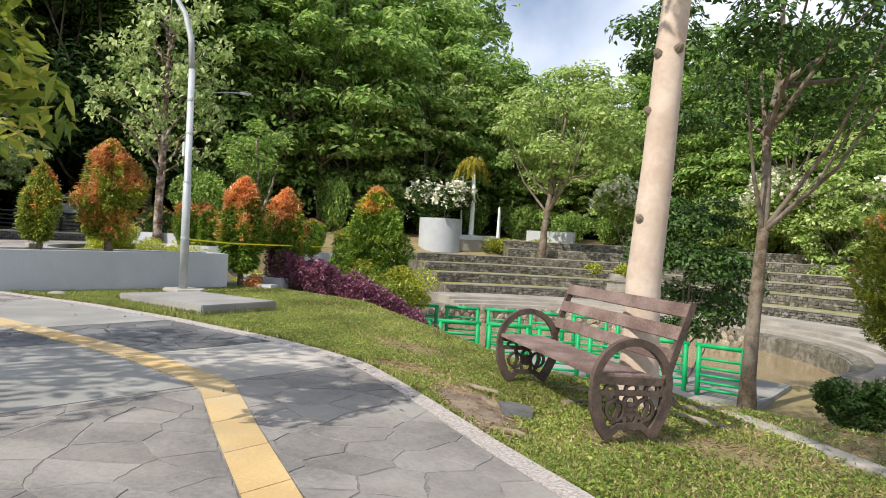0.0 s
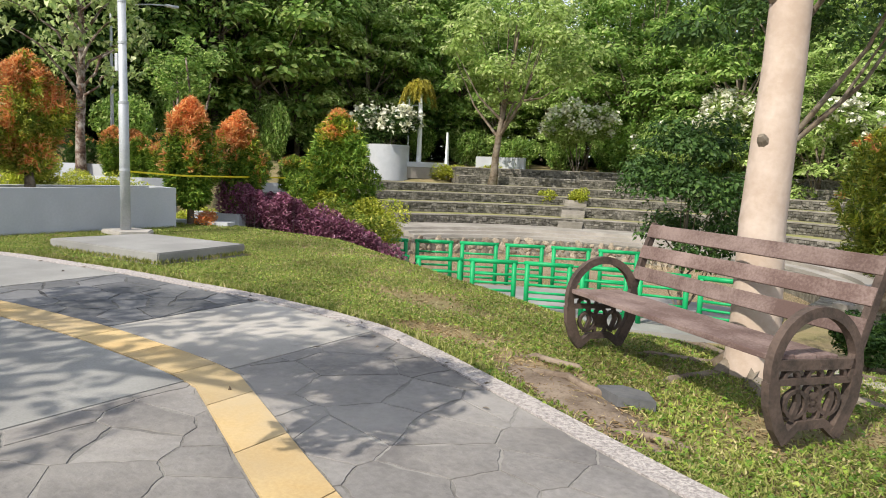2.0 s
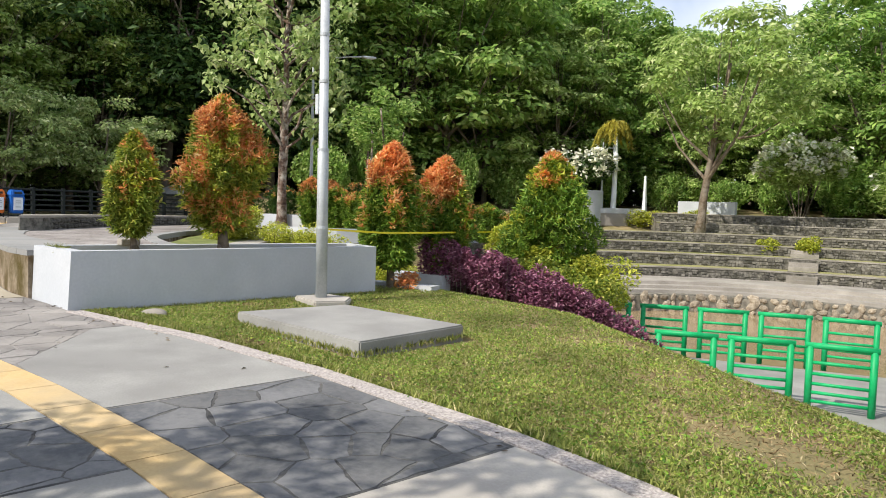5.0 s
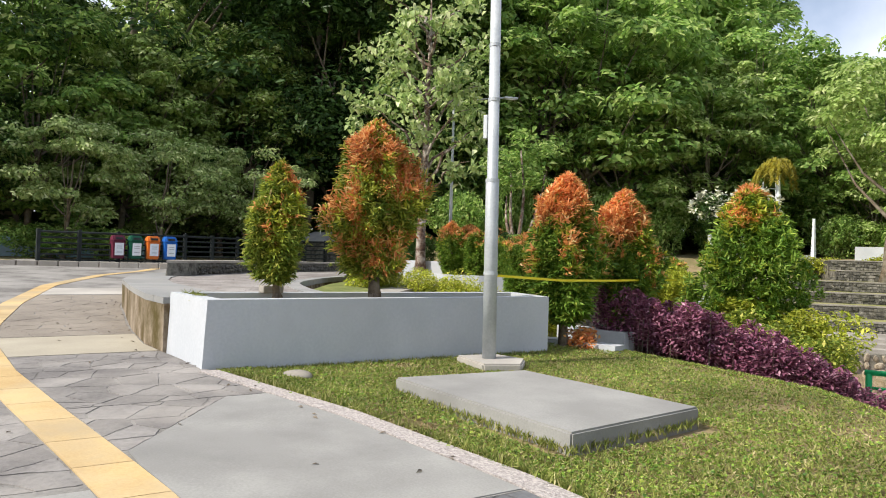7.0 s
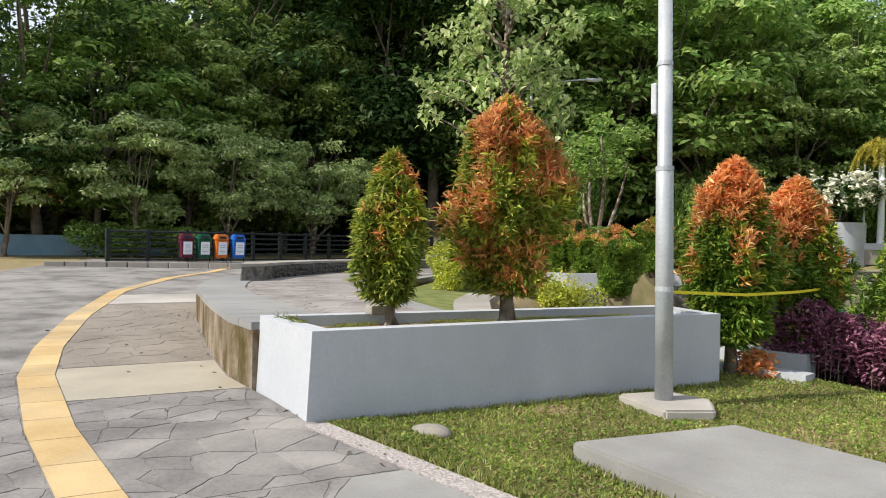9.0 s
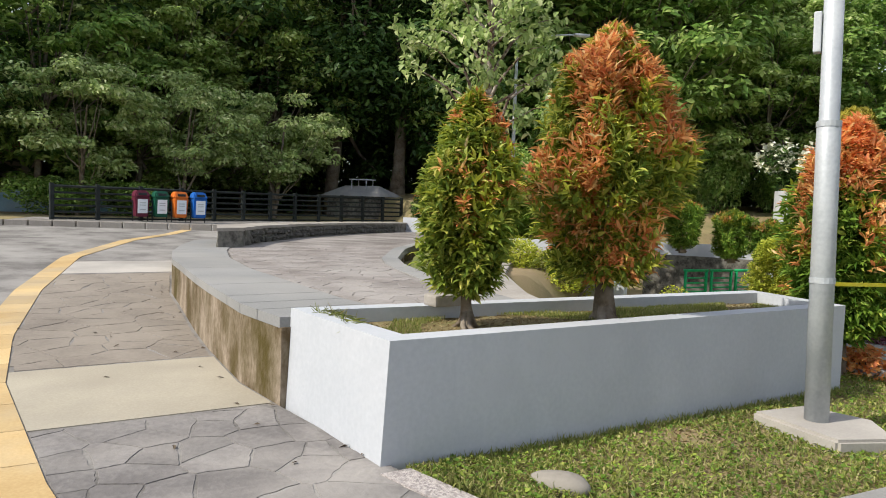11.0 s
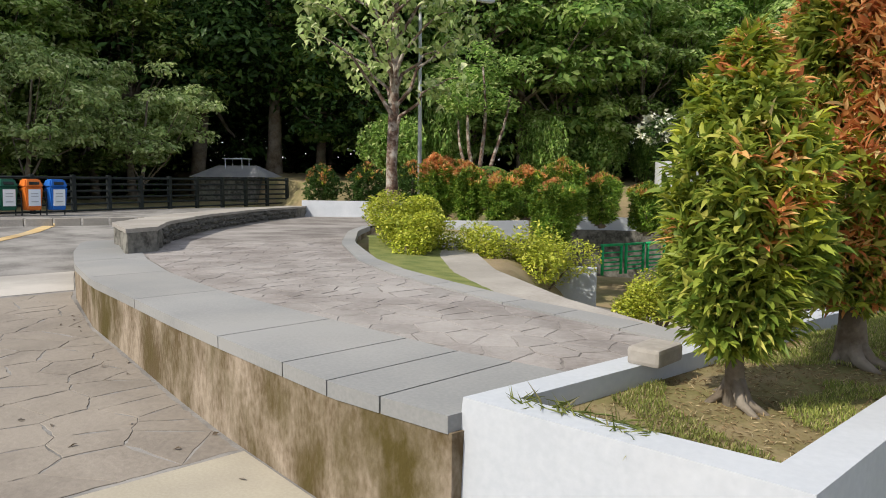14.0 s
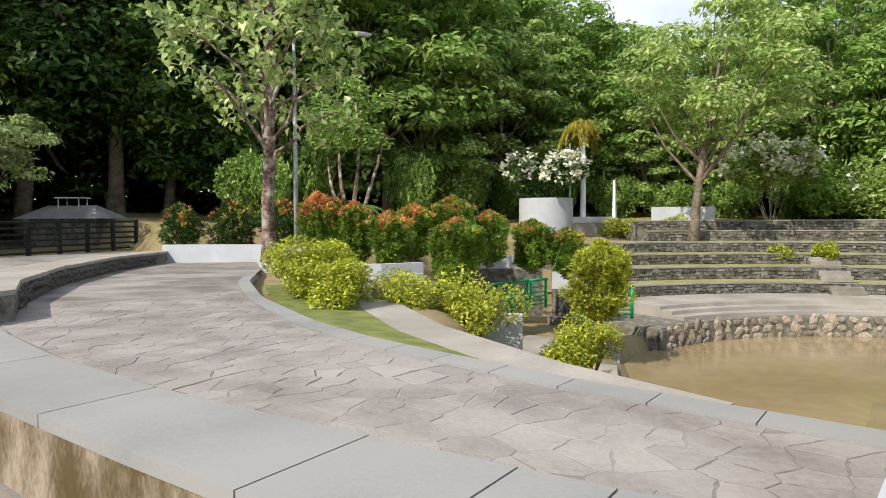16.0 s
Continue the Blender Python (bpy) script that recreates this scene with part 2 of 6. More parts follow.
for nm, col in (("bin_maroon", (0.10, 0.012, 0.03)), ("bin_green", (0.005, 0.07, 0.04)), ("bin_orange", (0.55, 0.14, 0.02)), ("bin_blue", (0.01, 0.10, 0.38))):
    M[nm] = mat(nm, col, tuple(1.25 * v for v in col), 0.5, 3, 40, 0.05)

# ---- small builders ----
RNG = np.random.default_rng(7)


def link(name, mesh, material, parent=None, label="", smooth=False):
    ob = new(name, mesh)
    if material:
        if not mesh.materials:
            mesh.materials.append(M[material])
    if parent is not None:
        ob.parent = parent
    if label:
        ob["label"] = label
    if smooth:
        mesh.polygons.foreach_set("use_smooth", [True] * len(mesh.polygons))
    return ob


def part(name, bm, material, parent=None, label="", smooth=False):
    mesh = bpy.data.meshes.new(name)
    bm.to_mesh(mesh)
    bm.free()
    return link(name, mesh, material, parent, label, smooth)


def pydata(name, verts, faces, material, parent=None, label="", smooth=False):
    mesh = bpy.data.meshes.new(name)
    mesh.from_pydata([tuple(map(float, v)) for v in verts], [], [tuple(map(int, f)) for f in faces])
    mesh.update()
    return link(name, mesh, material, parent, label, smooth)


def thing(name, at, label, category, group="", rz=0.0, kind=""):
    ob = new(name)
    ob.empty_display_size = 0.2
    ob.matrix_basis = pose(*at, 0, 0, rz)
    return tagged(ob, label, category, group, kind)


def box(bm, size, at, rz=0.0, bevel=0.0, rx=0.0, ry=0.0):
    r = bmesh.ops.create_cube(bm, size=1.0, matrix=pose(*at, rx, ry, rz) @ Matrix.Diagonal((*size, 1)))
    if bevel:
        es = list({e for v in r["verts"] for e in v.link_edges})
        bmesh.ops.bevel(bm, geom=es, offset=bevel, segments=2, affect="EDGES", profile=0.6)
    return bm


def tube(bm, pts, radii, sides=8, cap=True):
    """A tapered tube along points."""
    pts = [Vector(p) for p in pts]
    rings, up = [], Vector((0.13, 0.97, 0.2))
    for i, p in enumerate(pts):
        d = (pts[min(i + 1, len(pts) - 1)] - pts[max(i - 1, 0)]).normalized()
        a = d.cross(up)
        if a.length < 0.1:
            a = d.cross(Vector((1, 0, 0)))
        a.normalize()
        b = d.cross(a)
        rings.append([bm.verts.new(p + radii[i] * (math.cos(2 * math.pi * k / sides) * a + math.sin(2 * math.pi * k / sides) * b)) for k in range(sides)])
    for r0, r1 in zip(rings, rings[1:]):
        for k in range(sides):
            bm.faces.new((r0[k], r0[(k + 1) % sides], r1[(k + 1) % sides], r1[k]))
    if cap:
        bm.faces.new(rings[0][::-1])
        bm.faces.new(rings[-1])
    return bm


def prism(bm, poly, z0, z1, top=None):
    """A polygon in plan (anticlockwise) raised from z0 to z1; top may give another outline for the upper face."""
    top = top or poly
    a = [bm.verts.new((x, y, z0)) for x, y in poly]
    b = [bm.verts.new((x, y, z1)) for x, y in top]
    n = len(a)
    bm.faces.new(a[::-1])
    bm.faces.new(b)
    for i in range(n):
        bm.faces.new((a[i], a[(i + 1) % n], b[(i + 1) % n], b[i]))
    return bm


def leaves(name, centres, length, width, material, parent, rng, up=0.1, droop=0.0, label="", dirs=None, spread=0.3, face=None, fine=False):
    """Many folded leaves, one island each: four corners, or six with a slender outline and a bent tip."""
    n = len(centres)
    c = np.asarray(centres, float)
    d = rng.normal(size=(n, 3)) * np.array([1, 1, 0.55]) if dirs is None else dirs + spread * rng.normal(size=(n, 3))
    d[:, 2] += up - droop
    d /= np.linalg.norm(d, axis=1)[:, None] + 1e-9
    s = np.cross(d, rng.normal(size=(n, 3)) * 0.4 + (np.array([0, 0, 1.0]) if face is None else face))
    s /= np.linalg.norm(s, axis=1)[:, None] + 1e-9
    nrm = np.cross(s, d)
    L = length * rng.uniform(0.6, 1.3, n)[:, None]
    W = width * rng.uniform(0.7, 1.2, n)[:, None]
    if fine:
        v = np.stack([c - d * L * 0.5, c + s * W * 0.5 + nrm * W * 0.22 - d * L * 0.2, c + s * W * 0.36 + nrm * W * 0.1 + d * L * 0.15, c + d * L * 0.5 - nrm * L * 0.16,
                      c - s * W * 0.36 + nrm * W * 0.1 + d * L * 0.15, c - s * W * 0.5 + nrm * W * 0.22 - d * L * 0.2, c - d * L * 0.18, c + d * L * 0.16 - nrm * L * 0.02], 1).reshape(-1, 3)
        shape, k_ = np.array([0, 1, 6, 1, 2, 7, 1, 7, 6, 2, 3, 7, 3, 4, 7, 4, 5, 6, 4, 6, 7, 5, 0, 6]), 8
    else:
        shape, k_ = np.array([0, 1, 2, 0, 2, 3]), 4
        v = np.stack([c - d * L * 0.5, c + s * W * 0.5 + nrm * W * 0.18 - d * L * 0.08, c + d * L * 0.5 - nrm * L * 0.12, c - s * W * 0.5 + nrm * W * 0.18 - d * L * 0.08], 1).reshape(-1, 3)
    mesh = bpy.data.meshes.new(name)
    mesh.vertices.add(k_ * n)
    mesh.vertices.foreach_set("co", v.ravel())
    tris = (np.arange(n)[:, None] * k_ + shape[None, :]).ravel()
    mesh.loops.add(len(tris))
    mesh.loops.foreach_set("vertex_index", tris)
    mesh.polygons.add(len(tris) // 3)
    mesh.polygons.foreach_set("loop_start", np.arange(len(tris) // 3) * 3)
    mesh.polygons.foreach_set("loop_total", np.full(len(tris) // 3, 3))
    mesh.update(calc_edges=True)
    ob = link(name, mesh, material, parent, label)
    if parent is not None:
        ob["kind"] = "stuff"
    return ob


def ball(rng, n, r=(1, 1, 1), shell=0.5):
    d = rng.normal(size=(n, 3))
    d /= np.linalg.norm(d, axis=1)[:, None]
    rad = (shell ** 3 + (1 - shell ** 3) * rng.uniform(0, 1, n)) ** (1 / 3)
    return d * rad[:, None] * np.array(r)


# ---- the lie of the land ----


def lerp(x, xs, ys):
    return float(np.interp(x, xs, ys))


def walk_z(x):
    return lerp(x, [-40, -24, -7, -3, 0, 4, 8, 14, 40], [0.6, 0.5, 0.12, 0.03, 0.0, -0.05, -0.1, -0.15, -0.2])


NX = [-30, -26, -18.6, -14.9, -12.2, -10.2, -8.4, -6.7, -5.6, -4.15, -3.3, -2.0, -1.3, 0, 2.2, 4, 6, 7, 7.8, 8.6, 9.5, 10.4, 11.3, 12.6, 14, 18, 30]
NY = [16, 13, 7.0, 3.6, 1.35, 0.76, 0.30, 0.0, -0.08, -0.2, -0.25, -0.28, -0.19, 0.02, 0.62, 0.90, 1.02, 0.97, 0.84, 0.48, 0.02, -0.45, -0.88, -1.7, -2.6, -5.5, -15]


def north(x):
    return lerp(x, NX, NY)


YX = [-26, -17.5, -15.4, -11.5, -7.3, -4.3, -2.6, -0.5, 1, 2.6, 3.4, 4.2, 5.2, 6.3, 7.4, 7.85, 9.1, 10, 11.5, 14, 30]
YY = [5.6, 1.75, 0.45, -1.0, -1.7, -1.98, -2.0, -1.78, -1.52, -1.22, -1.08, -0.98, -0.86, -0.79, -0.84, -0.9, -1.55, -2.0, -2.75, -4.0, -13]


def strip(x):
    return lerp(x, YX, YY)


def south(x):
    return lerp(x, [-26, -12, -6, 0, 4, 7.6, 9, 12, 16, 30], [-1.5, -6.0, -5.6, -5.0, -3.6, -2.65, -3.2, -4.9, -7.5, -17])


POND = (0.5, 19.5)


def ground_z(x, y):
    d = math.hypot(x - POND[0], y - POND[1])
    w = walk_z(x)
    if y < north(x) + 0.5:
        return w
    ytop, ybot = lerp(x, [3, 9], [5.4, 2.1]), lerp(x, [2, 3, 6, 9], [9.0, 8.3, 7.2, 6.0])
    low = -1.75
    if x < -1.5:
        k = lerp(x, [-22, -18.4, -15, -12, -9.1, -6.5, -5.2, -4, -3, -1.4], [13, 12.6, 9.9, 7.0, 4.85, 3.35, 2.8, 2.48, 2.2, 1.98])
        ytop = k + lerp(x, [-8, -6.5, -5], [3.0, 2.4, 0.15])
        ybot = ytop + lerp(x, [-16, -8, -5], [6.0, 5.0, 1.3])
        low = lerp(x, [-7, -5.5], [-1.75, -2.9])
        w = 0.3
    t = min(max((y - ytop) / (ybot - ytop), 0), 1)
    t = t * t * (3 - 2 * t)
    z = w - 0.02 - (w - low) * t
    if y > 14 and d < 24.5:
        z = min(z, -2.3)
    if d < 9.3:
        z = -3.3
    if y > 14 and d > 24.5:
        z = lerp(d, [24.5, 28.5, 40], [0.3, 1.4, 2.2])
    if x < -22 and y < 30:
        z = max(z, 0.45)
    return z


# ground sheet: fine near the walk, coarse to the horizon
def axis(fine, lo, hi, step):
    a = list(np.arange(lo, hi + 1e-6, step))
    out, s, v = [], step, lo
    while v > -fine:
        s *= 1.35
        v -= s
        out.append(v)
    left = out[::-1]
    out, s, v = [], step, hi
    while v < fine:
        s *= 1.35
        v += s
        out.append(v)
    return left + a + out


gx, gy = axis(900, -26, 18, 0.5), axis(900, -10, 50, 0.5)
gv = [(x, y, ground_z(x, y) - 0.06 + (0.03 + 0.03 * noise.noise((x * 0.7, y * 0.7, 0)) if y > north(x) + 0.4 and not (x < 0.5 and y < 0.6) else -0.02)) for y in gy for x in gx]
gf = [(j * len(gx) + i, j * len(gx) + i + 1, (j + 1) * len(gx) + i + 1, (j + 1) * len(gx) + i) for j in range(len(gy) - 1) for i in range(len(gx) - 1)]
ground = tagged(pydata("ground", gv, gf, "turf", smooth=True), "worn lawn and bare soil sloping to a pond", "ground", kind="structure")


def sheet(name, x0, x1, lo, hi, dz, material, parent=None, nx=None, ny=2, label="", thick=0.08):
    """A slab that follows the walk between two lines lo(x) and hi(x)."""
    nx = nx or max(2, int((x1 - x0) / 0.3))
    v, f = [], []
    xs = np.linspace(x0, x1, nx + 1)
    for x in xs:
        for k in range(ny + 1):
            y = lo(x) + (hi(x) - lo(x)) * k / ny
            v.append((x, y, walk_z(x) + dz))
    w = ny + 1
    for i in range(nx):
        for k in range(ny):
            a = i * w + k
            f.append((a, a + w, a + w + 1, a + 1))
    n = len(v)
    v += [(x, y, z - thick) for x, y, z in v]
    for i in range(nx):
        f.append((i * w, n + i * w, n + (i + 1) * w, (i + 1) * w))
        a = i * w + ny
        f.append((a + w, n + a + w, n + a, a))
    f.append(tuple(range(0, w)) + tuple(range(n + w - 1, n - 1, -1)))
    e = nx * w
    f.append(tuple(range(e + w - 1, e - 1, -1)) + tuple(range(n + e, n + e + w)))
    return pydata(name, v, f, material, parent, label)


walkway = tagged(sheet("walkway", -26, 30, south, north, 0.0, "mortar", ny=4, thick=0.2), "grey flagstone walkway with concrete bands", "walkway", kind="structure")
GAP = 0.16
sheet("slab", -2.92, -1.38, lambda x: strip(x) + GAP + 0.01, lambda x: north(x) - 0.02, 0.006, "cream_concrete", walkway, label="cream concrete band across the walk")
sheet("slab", -10.7, -9.0, lambda x: strip(x) + GAP + 0.01, lambda x: north(x) - 0.02, 0.006, "pale_concrete", walkway)
sheet("slab", 6.25, 7.75, lambda x: strip(x) + GAP + 0.01, lambda x: north(x) - 0.14, 0.006, "pale_concrete", walkway, label="pale concrete slab blotched with stains")
sheet("slab", 5.3, 7.75, south, lambda x: strip(x) - GAP - 0.01, 0.006, "concrete", walkway)
sheet("slab", 1.3, 4.15, lambda x: strip(x) + GAP + 0.01 + 0.9 * max(0, 2.6 - x), lambda x: north(x) - 0.14, 0.006, "concrete", walkway, label="smooth grey concrete slab")
sheet("slab", 3.2, 4.15, south, lambda x: strip(x) - GAP - 0.01, 0.006, "concrete", walkway)
sheet("bedding", 4.165, 6.235, lambda x: strip(x) + GAP + 0.01, lambda x: north(x) - 0.14, 0.0015, "slate_bed", walkway, label="dark bedding between the slates", thick=0.03)
sheet("bedding", 4.165, 5.285, south, lambda x: strip(x) - GAP - 0.01, 0.0015, "slate_bed", walkway, label="dark bedding between the slates", thick=0.03)
# tactile strip of yellow tiles
xs = list(np.arange(-20, 16, 0.6))
for x0, x1 in zip(xs, xs[1:]):
    sheet("tactile_tile", x0 + 0.004, x1 - 0.004, lambda x: strip(x) - GAP, lambda x: strip(x) + GAP, 0.010, "tactile", walkway, nx=2, ny=1, thick=0.03)
# pebble edging
edging = tagged(sheet("edging", 0.1, 26, lambda x: north(x) - 0.13, lambda x: north(x) + 0.05, 0.012, "pebble", ny=1), "edging strip of washed white pebbles in concrete", "edging", kind="structure")

# ---- planter box, white ----
PL = [(0.0, 0.0), (0.0, 4.42), (-1.03, 4.60), (-1.30, -0.12)]
planter = thing("planter_box", (0, 0, 0), "white painted masonry planter box with soil", "planter")
bm = bmesh.new()
TOPZ = 0.70
for i in range(4):
    (ax, ay), (bx, by) = PL[i], PL[(i + 1) % 4]
    cx, cy = sum(p[0] for p in PL) / 4, sum(p[1] for p in PL) / 4
    ins = lambda x, y, k: (x + k * (1 if x < cx else -1), y + k * (1 if y < cy else -1))
    foot = lambda x, y: (x - (0.08 if x < -1 else 0.0), y - 0.05) if y < 0.1 else (x, y)
    prism(bm, [foot(ax, ay), foot(bx, by), ins(bx, by, 0.16), ins(ax, ay, 0.16)], -0.25, TOPZ, [(ax, ay), (bx, by), ins(bx, by, 0.16), ins(ax, ay, 0.16)])
part("wall", bm, "white_paint", planter)
bm = bmesh.new()
prism(bm, [ins(x, y, 0.15) for x, y in PL], -0.2, 0.60)
part("soil", bm, "planter_soil", planter, "patchy grass and soil")

# ---- plaza ----


def plaza_z(x, y):
    return 0.625 - 0.0135 * max(0, math.hypot(x + 1.5, y - 0.3) - 2)


OUT = [(-1.29, -0.19), (-2.0, -0.28), (-3.28, -0.25), (-4.15, -0.2), (-5.6, -0.08), (-6.7, 0.0), (-8.4, 0.3), (-10.2, 0.76), (-12.2, 1.4), (-14.9, 3.7), (-18.6, 7.1), (-21.4, 10.6)]
INN = [(-20.7, 11.3), (-18.4, 12.6), (-15, 9.9), (-12.0, 7.0), (-9.1, 4.85), (-6.5, 3.35), (-5.2, 2.8), (-4.08, 2.48), (-3.0, 2.2), (-2.1, 2.07), (-1.19, 1.97)]


def between(line, x):
    q = sorted(line)
    return lerp(x, [p[0] for p in q], [p[1] for p in q])


bm = bmesh.new()
prism(bm, (OUT + INN)[::-1], -1.9, 0.3)
for v in bm.verts:
    v.co.z = plaza_z(v.co.x, v.co.y) - 0.06 if v.co.z > 0 else v.co.z
bmesh.ops.triangulate(bm, faces=[f for f in bm.faces if len(f.verts) > 4])
plaza = tagged(part("plaza", bm, "mossy_wall"), "raised terrace with a weathered, mossy brown retaining wall", "terrace", kind="structure")
# paved top, laid as a curved grid between the coping and the inner kerb
v, f = [], []
px = np.linspace(-1.22, -20.4, 60)
for x in px:
    lo, hi = between(OUT, x) + (0.04 if x < -1.3 else 0.16), between(INN, x) - 0.02
    for k in range(7):
        y = lo + (hi - lo) * k / 6
        v.append((x, y, plaza_z(x, y) - 0.002))
for i in range(59):
    for k in range(6):
        a = 7 * i + k
        f.append((a, a + 7, a + 8, a + 1))
pydata("paving_bed", v, [q[::-1] for q in f], "plaza_bed", plaza, "grey-brown mortar bed between the paving stones")


def band(name, outer, inner, z, material, parent, thick=0.10, label=""):
    v, f = [], []
    for (a, b) in zip(outer, inner):
        for p in (a, b):
            v += [(p[0], p[1], plaza_z(*p) + z), (p[0], p[1], plaza_z(*p) + z - thick)]
    n = len(outer)
    for i in range(n - 1):
        a, b = 4 * i, 4 * i + 4
        f += [(a, b, b + 2, a + 2), (a + 1, a, a + 2, a + 3)[::-1] if i == 0 else (a, a + 1, b + 1, b), (a + 2, b + 2, b + 3, a + 3)]
        if i == 0:
            f.append((a, a + 1, b + 1, b))
    a = 4 * (n - 1)
    f.append((a, a + 1, a + 3, a + 2))
    return pydata(name, v, f, material, parent, label)


# ---- terraces round the pond ----
def arc(name, r0, r1, z0, z1, a0, a1, material, parent=None, label="", n=72, c=POND):
    v, f = [], []
    for i in range(n + 1):
        a = radians(a0 + (a1 - a0) * i / n)
        for r in (r0, r1):
            for z in (z0, z1):
                v.append((c[0] + r * math.cos(a), c[1] + r * math.sin(a), z))
    for i in range(n):
        a, b = 4 * i, 4 * i + 4
        f += [(a, a + 1, b + 1, b), (a + 3, a + 2, b + 2, b + 3), (a + 1, a + 3, b + 3, b + 1), (a + 2, a, b, b + 2)]
    f += [(0, 2, 3, 1), (4 * n, 4 * n + 1, 4 * n + 3, 4 * n + 2)]
    return pydata(name, v, f, material, parent, label)


A0, A1, TOP_END = -12, 150, 131
rim = tagged(arc("terrace_rim", 9.0, 13.6, -3.2, -2.02, A0, A1 + 20, "rubble"), "stepped stone rim around the pond", "terrace", kind="structure")
for k in range(3):
    arc("rim_step", 9.55 + 0.55 * k, 13.5, -2.02 + 0.14 * k, -2.02 + 0.14 * (k + 1), A0, A1 + 6, "rim", rim)
TOPS = [-1.12, -0.55, -0.05, 0.45, 1.0, 1.55]
RADII = [13.4, 15.3, 17.2, 19.1, 21.5, 23.2, 25.6]
for k in range(6):
    z0, z1 = ([-1.6] + TOPS)[k], TOPS[k]
    r0 = RADII[k]
    t = tagged(arc("terrace", r0, RADII[k + 1] + 0.3, z0 - 0.8, z1 - 0.05, A0, A1 if k < 4 else TOP_END, "rubble"), "amphitheatre terrace with rubble-stone riser and worn grass tread", "terrace", "amphitheatre terraces", kind="structure")
    arc("coping", r0 - 0.04, r0 + 0.30, z1 - 0.06, z1, A0, A1 if k < 4 else TOP_END, "edge_stone", t)
    arc("tread", r0 + 0.30, RADII[k + 1] + 0.2, z1 - 0.07, z1 - 0.02, A0, A1 if k < 4 else TOP_END, "tread_grass", t, "worn grass tread")
    # the riser's stones, far off and past counting
    sv, sf = [], []
    r2 = np.random.default_rng(600 + k)
    for row in range(3):
        ang = 20.0
        hz = (z1 - 0.08 - z0) / 3
        while ang < (A1 if k < 4 else TOP_END):
            w = r2.uniform(0.12, 0.42)
            da = math.degrees(w / r0)
            b0, b1 = radians(ang + 0.05), radians(ang + da - 0.05)
            ri = r0 - r2.uniform(0.01, 0.09)
            zl, zh = z0 + row * hz + r2.uniform(-0.02, 0.05), z0 + (row + 1) * hz + r2.uniform(-0.06, 0.02)
            o = len(sv)
            for q, rad_ in ((b0, ri), (b1, ri), (b1, r0 + 0.02), (b0, r0 + 0.02)):
                for zq in (zl, zh):
                    sv.append((POND[0] + rad_ * math.cos(q), POND[1] + rad_ * math.sin(q), zq))
            sf += [(o, o + 1, o + 3, o + 2)[::-1], (o + 1, o + 7, o + 5, o + 3), (o, o + 6, o + 7, o + 1), (o + 2, o + 3, o + 5, o + 4)]
            ang += da
    st_ = pydata("riser_stonework", sv, sf, "riser_stone", t)
    st_["kind"] = "stuff"
stair = tagged(new("terrace_stair"), "narrow stone stair up the terraces", "stairs", kind="structure")
for k in range(3):
    for j in range(3):
        a = radians(109.5)
        r0 = RADII[k] - 0.5 + 0.25 * j
        z0 = ([-1.6] + TOPS)[k]
        bm = bmesh.new()
        box(bm, (1.1 - 0.25 * j, 1.3, (TOPS[k] - z0) * (j + 1) / 3.0 + 0.3), (POND[0] + (r0 + 0.3) * math.cos(a), POND[1] + (r0 + 0.3) * math.sin(a), z0 - 0.3 + ((TOPS[k] - z0) * (j + 1) / 3.0 + 0.3) / 2), 109.5, 0.01)
        part("stair_step", bm, "edge_stone", stair)
bm = bmesh.new()
bmesh.ops.create_circle(bm, cap_ends=True, segments=64, radius=9.15, matrix=pose(POND[0], POND[1], -2.72))
tagged(part("water", bm, "water"), "muddy brown pond water", "water", kind="structure")

# ---- vegetation builders ----


